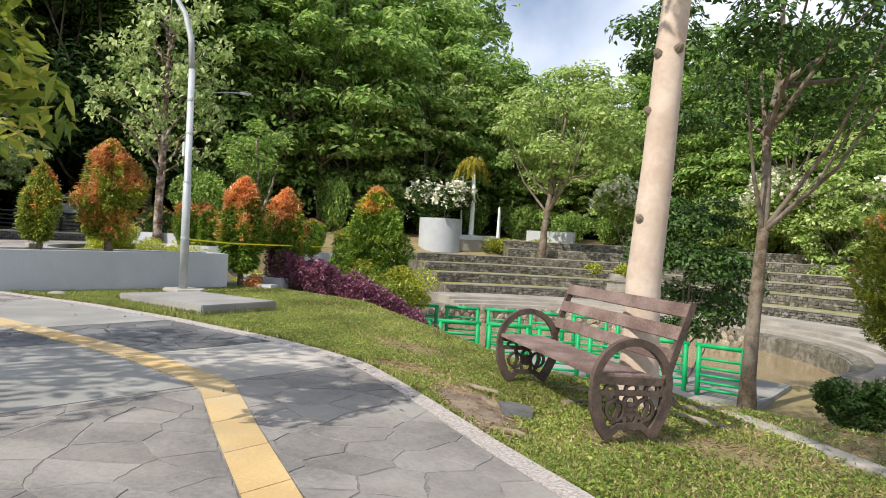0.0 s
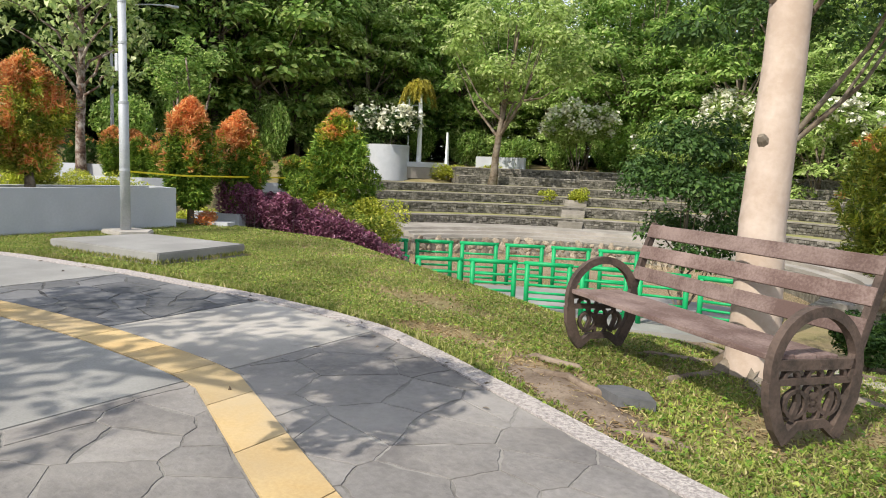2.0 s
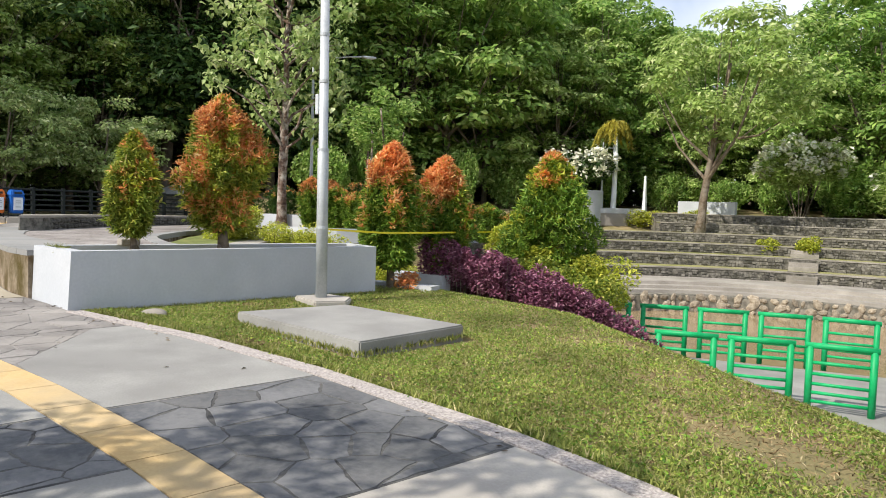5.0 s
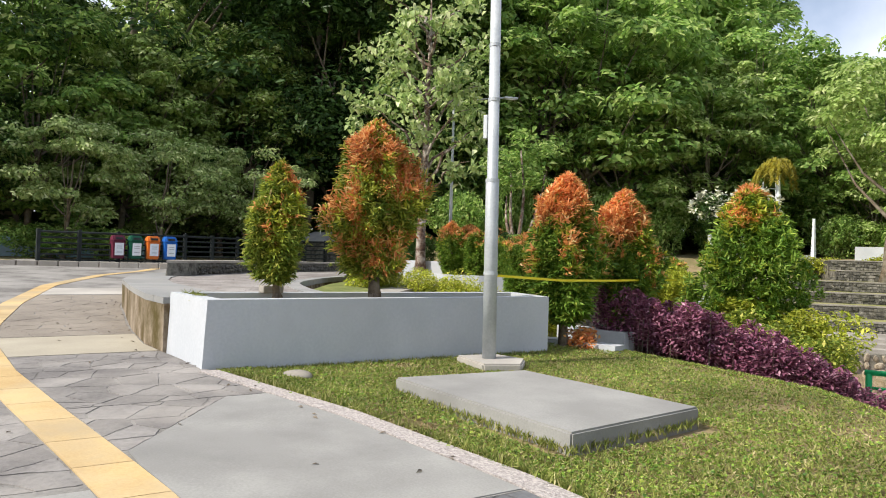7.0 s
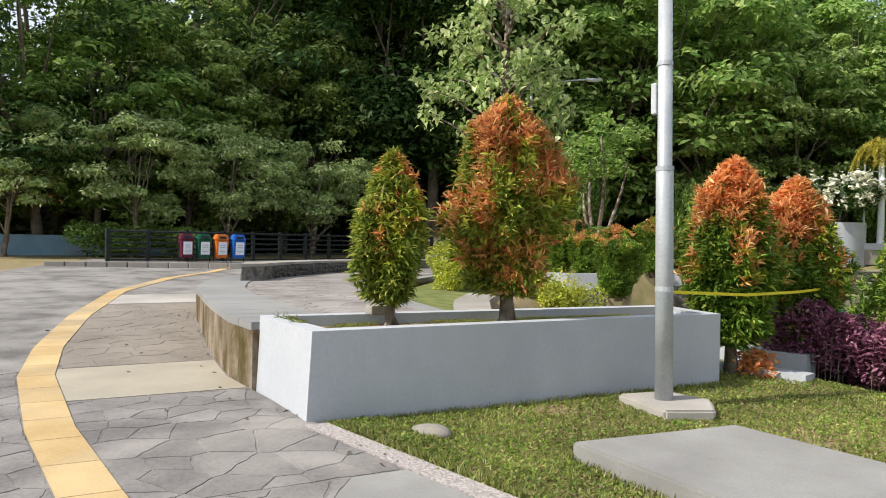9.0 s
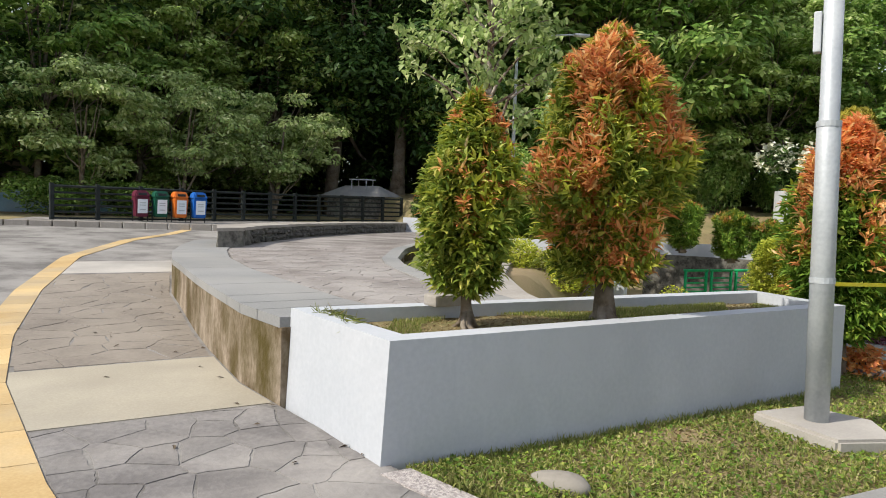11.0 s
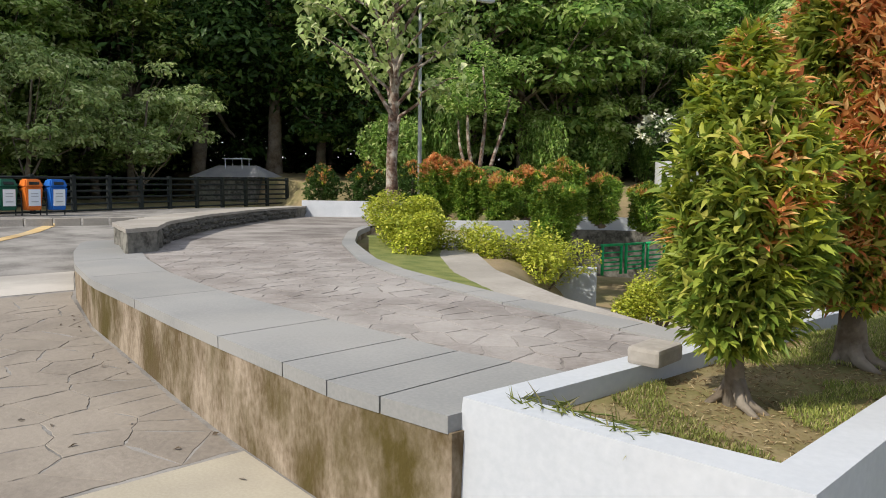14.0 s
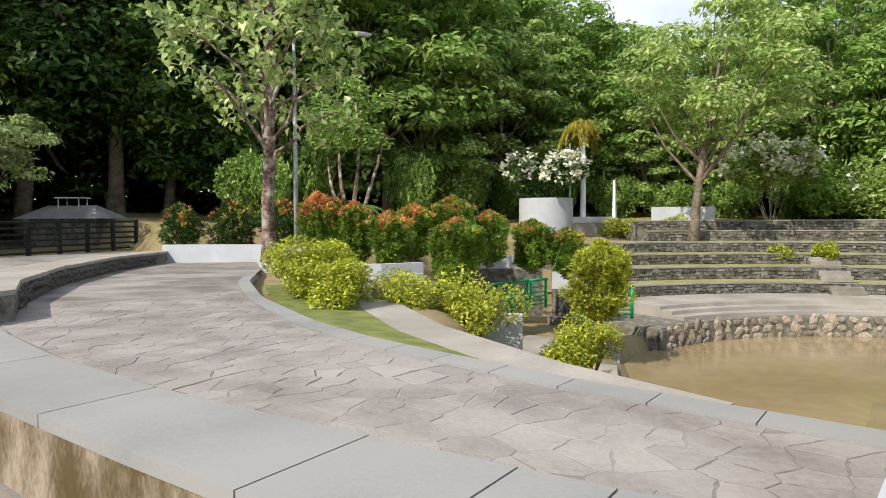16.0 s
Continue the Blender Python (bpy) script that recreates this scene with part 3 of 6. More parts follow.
def tree_mesh(name, height, trunk_r, crown, leaf, material, rng, clumps=40, per=160, fork=0.45, lean=(0, 0), bark="bark", clump_r=1.2, label="", category="tree", at=(0, 0, 0), up=0.05, group="", droop=0.0):
    """crown: (centre height, radius x, radius y, radius z)."""
    t = thing(name, at, label, category, group)
    ch, rx, ry, rz = crown
    bm = bmesh.new()
    n = 9
    axis_pts = [Vector((lean[0] * (i / n) ** 1.3 + 0.12 * noise.noise((i * 0.6, height, 0)), lean[1] * (i / n) ** 1.3 + 0.12 * noise.noise((0, i * 0.6, height)), -0.3 + (ch + 0.3 + 0.3 * rz) * i / n)) for i in range(n + 1)]
    tube(bm, axis_pts, [trunk_r * (1.35 if i == 0 else 1) * (1 - 0.75 * i / n) for i in range(n + 1)], 9)
    off = ball(rng, clumps, (rx, ry, rz), 0.55)
    cs = off + np.array([lean[0], lean[1], ch])
    trunk = part("trunk", bm, bark, t, smooth=True)
    bm = bmesh.new()
    base = [axis_pts[int(n * k)] for k in (fork, min(fork + 0.18, 0.9), min(fork + 0.3, 0.95))]
    for i in range(0, clumps, 5):
        b = base[i % 3]
        e = Vector(cs[i])
        mid = b.lerp(e, 0.5) + Vector((0, 0, -0.12 * (e - b).length))
        tube(bm, [b, mid, e], [trunk_r * 0.42, trunk_r * 0.22, trunk_r * 0.06], 5, False)
    part("branching", bm, bark, t, smooth=True)
    # every clump is a dome of leaves facing up and outward, hollow and dark beneath
    size = rng.uniform(0.6, 1.3, clumps)
    q = rng.normal(size=(clumps, per, 3))
    q[:, :, 2] = np.abs(q[:, :, 2]) - 0.25
    q /= np.linalg.norm(q, axis=2, keepdims=True)
    rad = clump_r * size[:, None, None] * rng.uniform(0.55, 1.06, (clumps, per, 1))
    pts = (cs[:, None, :] + q * rad * np.array([1, 1, 0.62])).reshape(-1, 3)
    face = q.reshape(-1, 3) * 0.8 + np.array([0, 0, 0.5])
    d = rng.normal(size=face.shape)
    d -= (d * face).sum(1)[:, None] * face / (face ** 2).sum(1)[:, None]
    d /= np.linalg.norm(d, axis=1)[:, None]
    leaves("crown", pts, leaf, leaf * 0.5, material, t, rng, up - 0.15, droop, dirs=d, spread=0.2, face=face)
    return t


def flame_shrub(at, height, radius, seed, red=0.35, dens=1.0, base=0.35, label="", group="flame shrubs", gold=0.0, name="shrub", rz=0.0, leaf=0.13, cone=0.8, top=0.9, body="leaf_shrub", half=0.16, fine=False):
    """An upright clipped shrub, new leaves red or orange towards the top and outside."""
    rng = np.random.default_rng(seed)
    t = thing(name, at, label, "shrub", group, rz)
    bm = bmesh.new()
    pts = [(0.02 * math.sin(3 * i), 0.02 * math.cos(2 * i), -0.1 + (height * 0.75) * i / 5) for i in range(6)]
    tube(bm, pts, [radius * 0.2, radius * 0.13, radius * 0.1, radius * 0.08, radius * 0.05, radius * 0.02], 8)
    for i in range(5):
        a = 2 * math.pi * i / 5 + rng.uniform(-0.5, 0.5)
        e_ = rng.uniform(0.14, 0.34)
        tube(bm, [(0, 0, 0.14), (0.35 * e_ * math.cos(a), 0.35 * e_ * math.sin(a), 0.035), (e_ * math.cos(a + 0.3), e_ * math.sin(a + 0.3), -0.05)], [radius * 0.11, radius * 0.07, radius * 0.02], 6)
    part("stem", bm, "bark", t, smooth=True)
    n = int(1500 * dens * height * radius * (0.1 / leaf))
    h = rng.uniform(0, 1, n) ** 0.9
    prof = np.interp(h, [0, 0.08, 0.35, 0.6, 0.85, 1.0], [0.40, 0.74, 1.0, 0.92, 0.55 * cone + 0.1, 0.10])
    a = rng.uniform(0, 2 * math.pi, n)
    lump = np.array([1 + 0.7 * noise.noise((1.6 * math.cos(q) + seed, 1.6 * math.sin(q), 2.6 * p * height / 2)) for q, p in zip(a, h)])
    k_ = rng.uniform(0.12, 1.0, n) ** 0.45
    rr = radius * prof * lump * k_
    tips = np.stack([rr * np.cos(a), rr * np.sin(a), base + h * (height - base)], 1)
    out_ = np.stack([np.cos(a), np.sin(a), 0.45 + 0.9 * h], 1)
    out_ /= np.linalg.norm(out_, axis=1)[:, None]
    score = h * top + 0.6 * k_ + rng.normal(0, 0.27, n) + np.array([1.0 * noise.noise((q[0] * 2.6 + seed, q[1] * 2.2, q[2] * 2.2)) for q in tips])
    cut = np.quantile(score, 1 - red) if red > 0 else 99
    red_tip = score > cut
    # each shoot carries a whorl of leaves spreading round its tip
    per = 7
    side = rng.normal(size=(n, per, 3))
    side -= (side * out_[:, None, :]).sum(2, keepdims=True) * out_[:, None, :]
    side /= np.linalg.norm(side, axis=2, keepdims=True) + 1e-9
    d = 0.75 * out_[:, None, :] + 0.85 * side
    d /= np.linalg.norm(d, axis=2, keepdims=True)
    p = tips[:, None, :] + d * leaf * 0.5 - out_[:, None, :] * (rng.uniform(0, 0.9, (n, per, 1)) * leaf)
    p, d, m = p.reshape(-1, 3), d.reshape(-1, 3), np.repeat(red_tip, per)
    g_ = np.repeat((score > np.quantile(score, max(0.0, 1 - red - half))) & ~red_tip, per) if red > 0 and not gold else np.zeros(len(m), bool)
    if g_.any():
        leaves("golden_growth", p[g_], leaf, leaf * 0.28, "leaf_gold", t, rng, 0.1, dirs=d[g_], label="yellow half-grown leaves", spread=0.15, fine=fine)
    m0 = m | g_
    leaves("foliage", p[~m0], leaf, leaf * 0.30, "leaf_gold" if gold else body, t, rng, 0.0, dirs=d[~m0], spread=0.15, fine=fine)
    if m.any():
        leaves("new_growth", p[m], leaf, leaf * 0.26, "leaf_red", t, rng, 0.1, dirs=d[m], label="young orange-red leaves", spread=0.15, fine=fine)
    return t


def bush(at, r, h, seed, material, label, group="", name="bush", n=None, leaf=0.07, flowers=0):
    """A low rounded bush of many small leaves, in lumps."""
    rng = np.random.default_rng(seed)
    t = thing(name, at, label, "bush", group)
    k = 10
    cs = np.stack([r[0] * 0.62 * rng.uniform(-1, 1, k), r[1] * 0.62 * rng.uniform(-1, 1, k), h * rng.uniform(0.28, 0.74, k)], 1)
    bm = bmesh.new()
    for c in cs:
        tube(bm, [(c[0] * 0.2, c[1] * 0.2, -0.05), (c[0] * 0.6, c[1] * 0.6, c[2] * 0.5), tuple(c)], [0.025, 0.018, 0.006], 5, False)
    part("stem", bm, "bark", t)
    per = int(1.5 * (n or 2600) / k)
    rad = min(r[0], r[1], h) * 0.6
    pts = np.concatenate([c + ball(rng, per, (rad * s, rad * s, rad * 0.8 * s), 0.5) for c, s in zip(cs, rng.uniform(0.7, 1.15, k))])
    pts = pts[pts[:, 2] > 0.02]
    leaves("foliage", pts, leaf, leaf * 0.5, material, t, rng, 0.4)
    if flowers:
        hi_ = pts[pts[:, 2] > 0.45 * h]
        rad_ = np.hypot(hi_[:, 0] / r[0], hi_[:, 1] / r[1]) + 0.7 * hi_[:, 2] / h
        hi_ = hi_[rad_ > np.quantile(rad_, 0.55)]
        q = hi_[rng.integers(0, len(hi_), flowers // 2)] * np.array([1.06, 1.06, 1.05])
        q = np.repeat(q, 9, 0) + rng.normal(0, 0.13, (9 * len(q), 3))
        leaves("blossom", q, 0.32, 0.26, "petal", t, rng, 0.2, label="clusters of white flowers")
    return t


# ---- terrace coping, kerb, parapet ----
cuts = [-1.30, -1.69, -2.05, -2.48, -3.28, -5.1, -6.9, -8.7, -10.6, -12.4]
for x0, x1 in zip(cuts, cuts[1:]):
    o, n_ = [], []
    for x in np.linspace(x0 - 0.006, x1 + 0.006, 6):
        o.append((x, between(OUT, x) - 0.006))
        n_.append((x - 0.02 + (0.07 if x0 > -1.4 and x > -1.32 else 0), between(OUT, x) + lerp(x, [-11, -5, -1.3], [0.95, 0.72, 0.9])))
    band("coping_slab", o, n_, 0.012, "coping", plaza, 0.076)
kerb_x = np.linspace(-1.22, -13.5, 22)
for x0, x1 in zip(kerb_x, kerb_x[1:]):
    o = [(x, between(INN, x) + 0.02) for x in (x0 - 0.004, x1 + 0.004)]
    n_ = [(x, between(INN, x) - 0.26) for x in (x0 - 0.004, x1 + 0.004)]
    band("kerb_stone", n_, o, 0.014, "coping", plaza, 0.12)

P_IN = [(-9.6, 1.72), (-11.3, 2.5), (-14.4, 4.6), (-17.95, 7.7), (-20.9, 11.2)]
P_OUT = [(-9.35, 1.22), (-11.6, 1.75), (-14.9, 3.9), (-18.55, 7.15), (-21.6, 10.9)]
bm = bmesh.new()


def smooth_line(line, n):
    d = np.r_[0, np.cumsum([math.dist(a, b) for a, b in zip(line, line[1:])])]
    q = np.linspace(0, d[-1], n)
    return [(lerp(t, d, [p[0] for p in line]), lerp(t, d, [p[1] for p in line])) for t in q]


pi, po = smooth_line(P_IN, 64), smooth_line(P_OUT, 64)
wall = tagged(new("parapet_wall"), "low curved rubble-stone parapet with a worn concrete top", "wall", kind="structure")
rows_ = []
for k, (a, b) in enumerate(zip(pi, po)):
    z = plaza_z(*a)
    ring = [(b, -0.5), (b, -0.2), (b, 0.05), (b, 0.30), (a, 0.30), (a, 0.22), (a, 0.14), (a, 0.05), (a, -0.1)]
    rows_.append([])
    for i, (p, dz) in enumerate(ring):
        j = 0.05 * noise.noise((k * 0.83, i * 1.7, 3)) if 0 < i < 8 else 0
        rows_[-1].append(bm.verts.new((p[0] + j, p[1] + j, z + dz + 0.4 * j)))
for r0, r1 in zip(rows_, rows_[1:]):
    for k in range(9):
        bm.faces.new((r0[k], r0[(k + 1) % 9], r1[(k + 1) % 9], r1[k]))
bm.faces.new(rows_[0][::-1]); bm.faces.new(rows_[-1])
bmesh.ops.recalc_face_normals(bm, faces=bm.faces)
part("wall_body", bm, "dark_stone", wall)
# rubble set in the inner face
rr_ = np.random.default_rng(77)
for k in range(4, 58):
    for row in range(2):
        a = pi[k]
        bm = bmesh.new()
        bmesh.ops.create_icosphere(bm, subdivisions=1, radius=1.0)
        for v_ in bm.verts:
            v_.co *= 1 + 0.3 * noise.noise(v_.co * 1.6 + Vector((k * 3, row, 0)))
        st_ = part("stone", bm, "dark_stone", wall)
        st_.matrix_basis = pose(a[0] + 0.01, a[1] - 0.01, plaza_z(*a) + 0.08 + 0.13 * row + rr_.uniform(-0.02, 0.02), 0, 0, rr_.uniform(20, 60)) @ Matrix.Diagonal((rr_.uniform(0.08, 0.15), 0.06, rr_.uniform(0.05, 0.075), 1))
bm = bmesh.new()
rows_ = []
for k, (a, b) in enumerate(zip(pi, po)):
    z = plaza_z(*a) + 0.30 + 0.012 * noise.noise((k * 0.7, 2, 0))
    w_ = 0.04 + 0.06 * noise.noise((k * 0.9, 0, 8))
    e = (a[0] - b[0]) * w_, (a[1] - b[1]) * w_
    rows_.append([bm.verts.new(p) for p in ((b[0] - e[0], b[1] - e[1], z), (b[0] - e[0], b[1] - e[1], z + 0.06), (a[0] + e[0], a[1] + e[1], z + 0.06), (a[0] + e[0], a[1] + e[1], z))])
for r0, r1 in zip(rows_, rows_[1:]):
    for k in range(4):
        bm.faces.new((r0[k], r0[(k + 1) % 4], r1[(k + 1) % 4], r1[k]))
bm.faces.new(rows_[0][::-1]); bm.faces.new(rows_[-1])
bmesh.ops.recalc_face_normals(bm, faces=bm.faces)
part("wall_top", bm, "rim", wall, "worn grey concrete top")


def low_wall(line, z0, z1, w=0.18, label="low white painted garden wall", name="garden_wall"):
    bm = bmesh.new()
    rs = []
    for i, p in enumerate(line):
        q0, q1 = line[max(i - 1, 0)], line[min(i + 1, len(line) - 1)]
        d = Vector((q1[0] - q0[0], q1[1] - q0[1], 0)).normalized()
        n = Vector((-d.y, d.x, 0)) * w / 2
        c = Vector((p[0], p[1], 0))
        rs.append([bm.verts.new(c + n * s + Vector((0, 0, z))) for s, z in ((1, z0), (1, z1), (-1, z1), (-1, z0))])
    for r0, r1 in zip(rs, rs[1:]):
        for k in range(4):
            bm.faces.new((r0[k], r0[(k + 1) % 4], r1[(k + 1) % 4], r1[k]))
    bm.faces.new(rs[0][::-1]); bm.faces.new(rs[-1])
    bmesh.ops.recalc_face_normals(bm, faces=bm.faces)
    return tagged(part(name, bm, "white_paint"), label, "wall", "white garden walls", kind="structure")


low_wall([(-20.9, 11.0), (-18.4, 12.5), (-16.6, 13.1)], -0.2, 0.92)
low_wall([(-16.2, 10.9), (-13.94, 11.4), (-13.0, 12.2), (-12.45, 13.3)], -0.02, 0.50)
low_wall([(-16.5, 19.7), (-14.8, 20.8), (-13.06, 21.75)], -0.2, 0.29)
low_wall([(-12.9, 22.3), (-11.4, 22.7)], -1.0, -0.2)
# added strips, their dark colour standing in for the gap beneath each wall
for ln, zt in (([(-16.2, 10.9), (-13.94, 11.4), (-13.0, 12.2), (-12.45, 13.3)], -0.02), ([(-16.5, 19.7), (-14.8, 20.8), (-13.06, 21.75)], -0.2), ([(-12.9, 22.3), (-11.4, 22.7)], -1.0)):
    low_wall(ln, -2.0, zt, 0.3, "dark stone strip added for the gap under a white garden wall", "wall_gap_strip").data.materials[0] = M["dark_stone"]
low_wall([(-7.75, 8.5), (-7.0, 8.95)], -0.75, -0.02, 0.25, "short white painted wall end beside golden bushes")
low_wall([(-1.25, 4.8), (-0.2, 5.25), (0.35, 5.4)], -0.4, 0.05, 0.25, "low white kerb behind the planter")
low_wall([(-1.3, 5.8), (-0.1, 6.05)], -0.4, 0.16, 0.25, "short white planter wall under the shrubs")
# curved path kerb beyond the terrace, and the grass strip before it
KERB = [(-12.0, 9.6), (-10.3, 8.3), (-9.0, 7.2), (-8.2, 6.3), (-6.4, 4.85), (-4.1, 3.55), (-2.4, 2.9)]
kl = smooth_line(KERB, 28)
low_wall(kl, -0.6, 0.335, 0.9, "curved grey concrete kerb beside grass", "path_kerb").data.materials[0] = M["rim"]
v, f = [], []
for i, p in enumerate(kl):
    v += [(p[0], p[1], 0.315), (p[0] * 0.5 + 0.5 * min(p[0] + 0.9, -1.35), between(INN, p[0]) - 0.02 if i else 6.9, 0.42)]
for i in range(27):
    f.append((2 * i, 2 * i + 2, 2 * i + 3, 2 * i + 1))
tagged(pydata("grass_verge", v, f, "verge_grass"), "narrow green grass verge below the terrace kerb", "grass", kind="structure")
v, f = [], []
for i, y in enumerate(np.linspace(8.6, 19.0, 22)):
    for k in range(7):
        x = lerp(y, [8.6, 12, 16, 19], [-8.4, -9.6, -11.4, -12.2]) + k * 0.55
        v.append((x, y, ground_z(x, y) + 0.02))
for i in range(21):
    for k in range(6):
        a = 7 * i + k
        f.append((a, a + 1, a + 8, a + 7))
tagged(pydata("lower_path", v, f, "rim", smooth=True), "grey concrete path going down to the pond", "path", kind="structure")

# ---- planter details, pad, pole ----
bm = bmesh.new()
box(bm, (0.17, 0.26, 0.09), (-1.09, 0.99, 0.742), 4, 0.02)
tagged(part("concrete_block", bm, "rim"), "rough grey concrete block lying on the planter wall", "block")
pad = bmesh.new()
prism(pad, [(1.46, 1.38), (3.71, 1.52), (3.53, 3.02), (1.58, 2.80)], -0.25, 0.075)
bmesh.ops.bevel(pad, geom=list(pad.edges), offset=0.015, segments=2, affect="EDGES")
tagged(part("concrete_pad", pad, "concrete"), "rectangular grey concrete pad set in the lawn", "slab", kind="structure")

pole = thing("light_pole", (0.62, 3.03, 0.0), "tall grey galvanised light pole with a curved arm", "lamp post")
pole.matrix_basis = pose(0.62, 3.03, 0.0, -0.8, -2.0, 0)
bm = bmesh.new()
pts = [(0, 0, 0.02), (0, 0, 2.1), (0, 0, 2.12), (0, 0, 4.3)]
tube(bm, pts, [0.08, 0.077, 0.065, 0.062], 16)
top = [(0, 0, 4.3), (-0.03, -0.025, 4.9), (-0.14, -0.11, 5.4), (-0.36, -0.29, 5.85), (-0.8, -0.64, 6.2), (-1.4, -1.1, 6.4)]
part("shaft", bm, "galvanised", pole, smooth=True)
bm = bmesh.new()
tube(bm, top, [0.061, 0.056, 0.05, 0.045, 0.04, 0.035], 12)
part("arm", bm, "galvanised", pole, smooth=True)
for z, r in ((1.02, 0.083), (2.1, 0.081), (3.05, 0.07), (3.7, 0.068)):
    bm = bmesh.new()
    tube(bm, [(0, 0, z - 0.02), (0, 0, z + 0.02)], [r, r], 16)
    part("collar", bm, "galvanised", pole)
bm = bmesh.new()
box(bm, (0.34, 0.34, 0.025), (0, 0, 0.02), 20, 0.004)
part("base_plate", bm, "dark_iron", pole)
bm = bmesh.new()
box(bm, (0.05, 0.08, 0.28), (-0.083, -0.04, 2.74), 26, 0.008)
part("junction_box", bm, "galvanised", pole, "small grey junction box strapped to the pole")
bm = bmesh.new()
tube(bm, [(-0.08, 0.02, 2.6), (-0.06, 0.05, 3.4), (-0.07, 0.03, 4.2)], [0.008] * 3, 5)
part("cable", bm, "dark_iron", pole)
bm = bmesh.new()
prism(bm, [(0.28, 2.80), (0.95, 2.72), (1.12, 3.12), (0.8, 3.42), (0.35, 3.32)], -0.2, 0.045)
bmesh.ops.bevel(bm, geom=list(bm.edges), offset=0.02, segments=2, affect="EDGES")
tagged(part("pole_footing", bm, "pale_concrete"), "rough pale concrete footing at the foot of the pole", "footing", kind="structure")
# warning tape from the pole to the shrubs
bm = bmesh.new()
tp = [Vector((0.62, 3.03, 1.0)), Vector((0.5, 4.2, 0.94)), Vector((0.2, 5.4, 0.93)), Vector((-0.3, 6.6, 0.92)), Vector((-0.9, 8.0, 0.90))]
q = [(bm.verts.new(p + Vector((0, 0, 0.014))), bm.verts.new(p - Vector((0, 0, 0.014)))) for p in tp]
for a, b in zip(q, q[1:]):
    bm.faces.new((a[0], a[1], b[1], b[0]))
tape = tagged(part("warning_tape", bm, "tape"), "yellow warning tape strung from the pole to shrubs", "tape")
sm = tape.modifiers.new("thickness", "SOLIDIFY"); sm.thickness = 0.003

# ---- bench ----
bench = thing("park_bench", (9.98, 0.84, -0.10), "weathered wooden park bench with round iron ends", "bench", rz=-36.2)
ellipse = lambda cy, cz, ry, rz_, a0, a1, n: [(0, cy + ry * math.cos(radians(a0 + (a1 - a0) * i / n)), cz + rz_ * math.sin(radians(a0 + (a1 - a0) * i / n))) for i in range(n + 1)]


def flat_bar(bm, pts, w, t, x):
    """A flat iron strip along points of the y-z plane, w wide in that plane, t thick along x."""
    rs = []
    for i, p in enumerate(pts):
        q0, q1 = pts[max(i - 1, 0)], pts[min(i + 1, len(pts) - 1)]
        d = Vector((0, q1[1] - q0[1], q1[2] - q0[2])).normalized()
        n = Vector((0, -d.z, d.y)) * w / 2
        c = Vector((x, p[1], p[2]))
        rs.append([bm.verts.new(c + n * s + Vector((e * t / 2, 0, 0))) for s, e in ((1, -1), (1, 1), (-1, 1), (-1, -1))])
    for r0, r1 in zip(rs, rs[1:]):
        for k in range(4):
            bm.faces.new((r0[k], r0[(k + 1) % 4], r1[(k + 1) % 4], r1[k]))
    bm.faces.new(rs[0][::-1]); bm.faces.new(rs[-1])


for x in (-0.99, 0.99):
    bm = bmesh.new()
    flat_bar(bm, ellipse(0.22, 0.37, 0.29, 0.30, -10, 190, 24), 0.055, 0.05, x)
    flat_bar(bm, [(0, -0.065, 0.32), (0, -0.055, 0.2), (0, -0.01, 0.08), (0, 0.05, 0.0)], 0.075, 0.05, x)
    flat_bar(bm, [(0, 0.505, 0.32), (0, 0.49, 0.2), (0, 0.43, 0.08), (0, 0.38, 0.0)], 0.075, 0.05, x)
    flat_bar(bm, [(0, 0.03, 0.0), (0, 0.12, 0.075), (0, 0.30, 0.075), (0, 0.40, 0.0)], 0.05, 0.045, x)
    bmesh.ops.recalc_face_normals(bm, faces=bm.faces)
    side = part("end_frame", bm, "bench_iron", bench, "rusted dark iron end frame")
    bm = bmesh.new()
    flat_bar(bm, [(0, -0.05, 0.405), (0, 0.2, 0.395), (0, 0.5, 0.385)], 0.055, 0.045, x)
    flat_bar(bm, [(0, -0.06, 0.315), (0, 0.5, 0.30)], 0.035, 0.04, x)
    for y in (0.06, 0.22, 0.38):
        flat_bar(bm, [(0, y - 0.05, 0.315), (0, y - 0.04, 0.355), (0, y, 0.372), (0, y + 0.04, 0.355), (0, y + 0.05, 0.315)], 0.02, 0.03, x)
    part("seat_rail", bm, "bench_iron", side)
    bm = bmesh.new()
    for cy, cz, r in ((0.10, 0.19, 0.07), (0.33, 0.19, 0.07), (0.215, 0.13, 0.05), (0.215, 0.245, 0.045)):
        flat_bar(bm, ellipse(cy, cz, r, r, 0, 360, 14), 0.022, 0.03, x)
    for y in (0.10, 0.33):
        flat_bar(bm, [(0, y, 0.30), (0, y + 0.02, 0.2), (0, y - 0.02, 0.10)], 0.03, 0.03, x)
    flat_bar(bm, ellipse(0.215, 0.19, 0.035, 0.035, 0, 360, 10), 0.04, 0.03, x)
    part("scrollwork", bm, "bench_iron", side)
    bm = bmesh.new()
    flat_bar(bm, [(0, 0.46, 0.30), (0, 0.52, 0.50), (0, 0.60, 0.74), (0, 0.68, 0.96)], 0.05, 0.045, x)
    part("back_post", bm, "bench_iron", side)
for k, y in enumerate((0.005, 0.155, 0.305)):
    bm = bmesh.new()
    box(bm, (1.98, 0.145, 0.032), (0, y, 0.435 - 0.008 * k), 0, 0.006)
    part("seat_slat", bm, "bench_wood", bench)
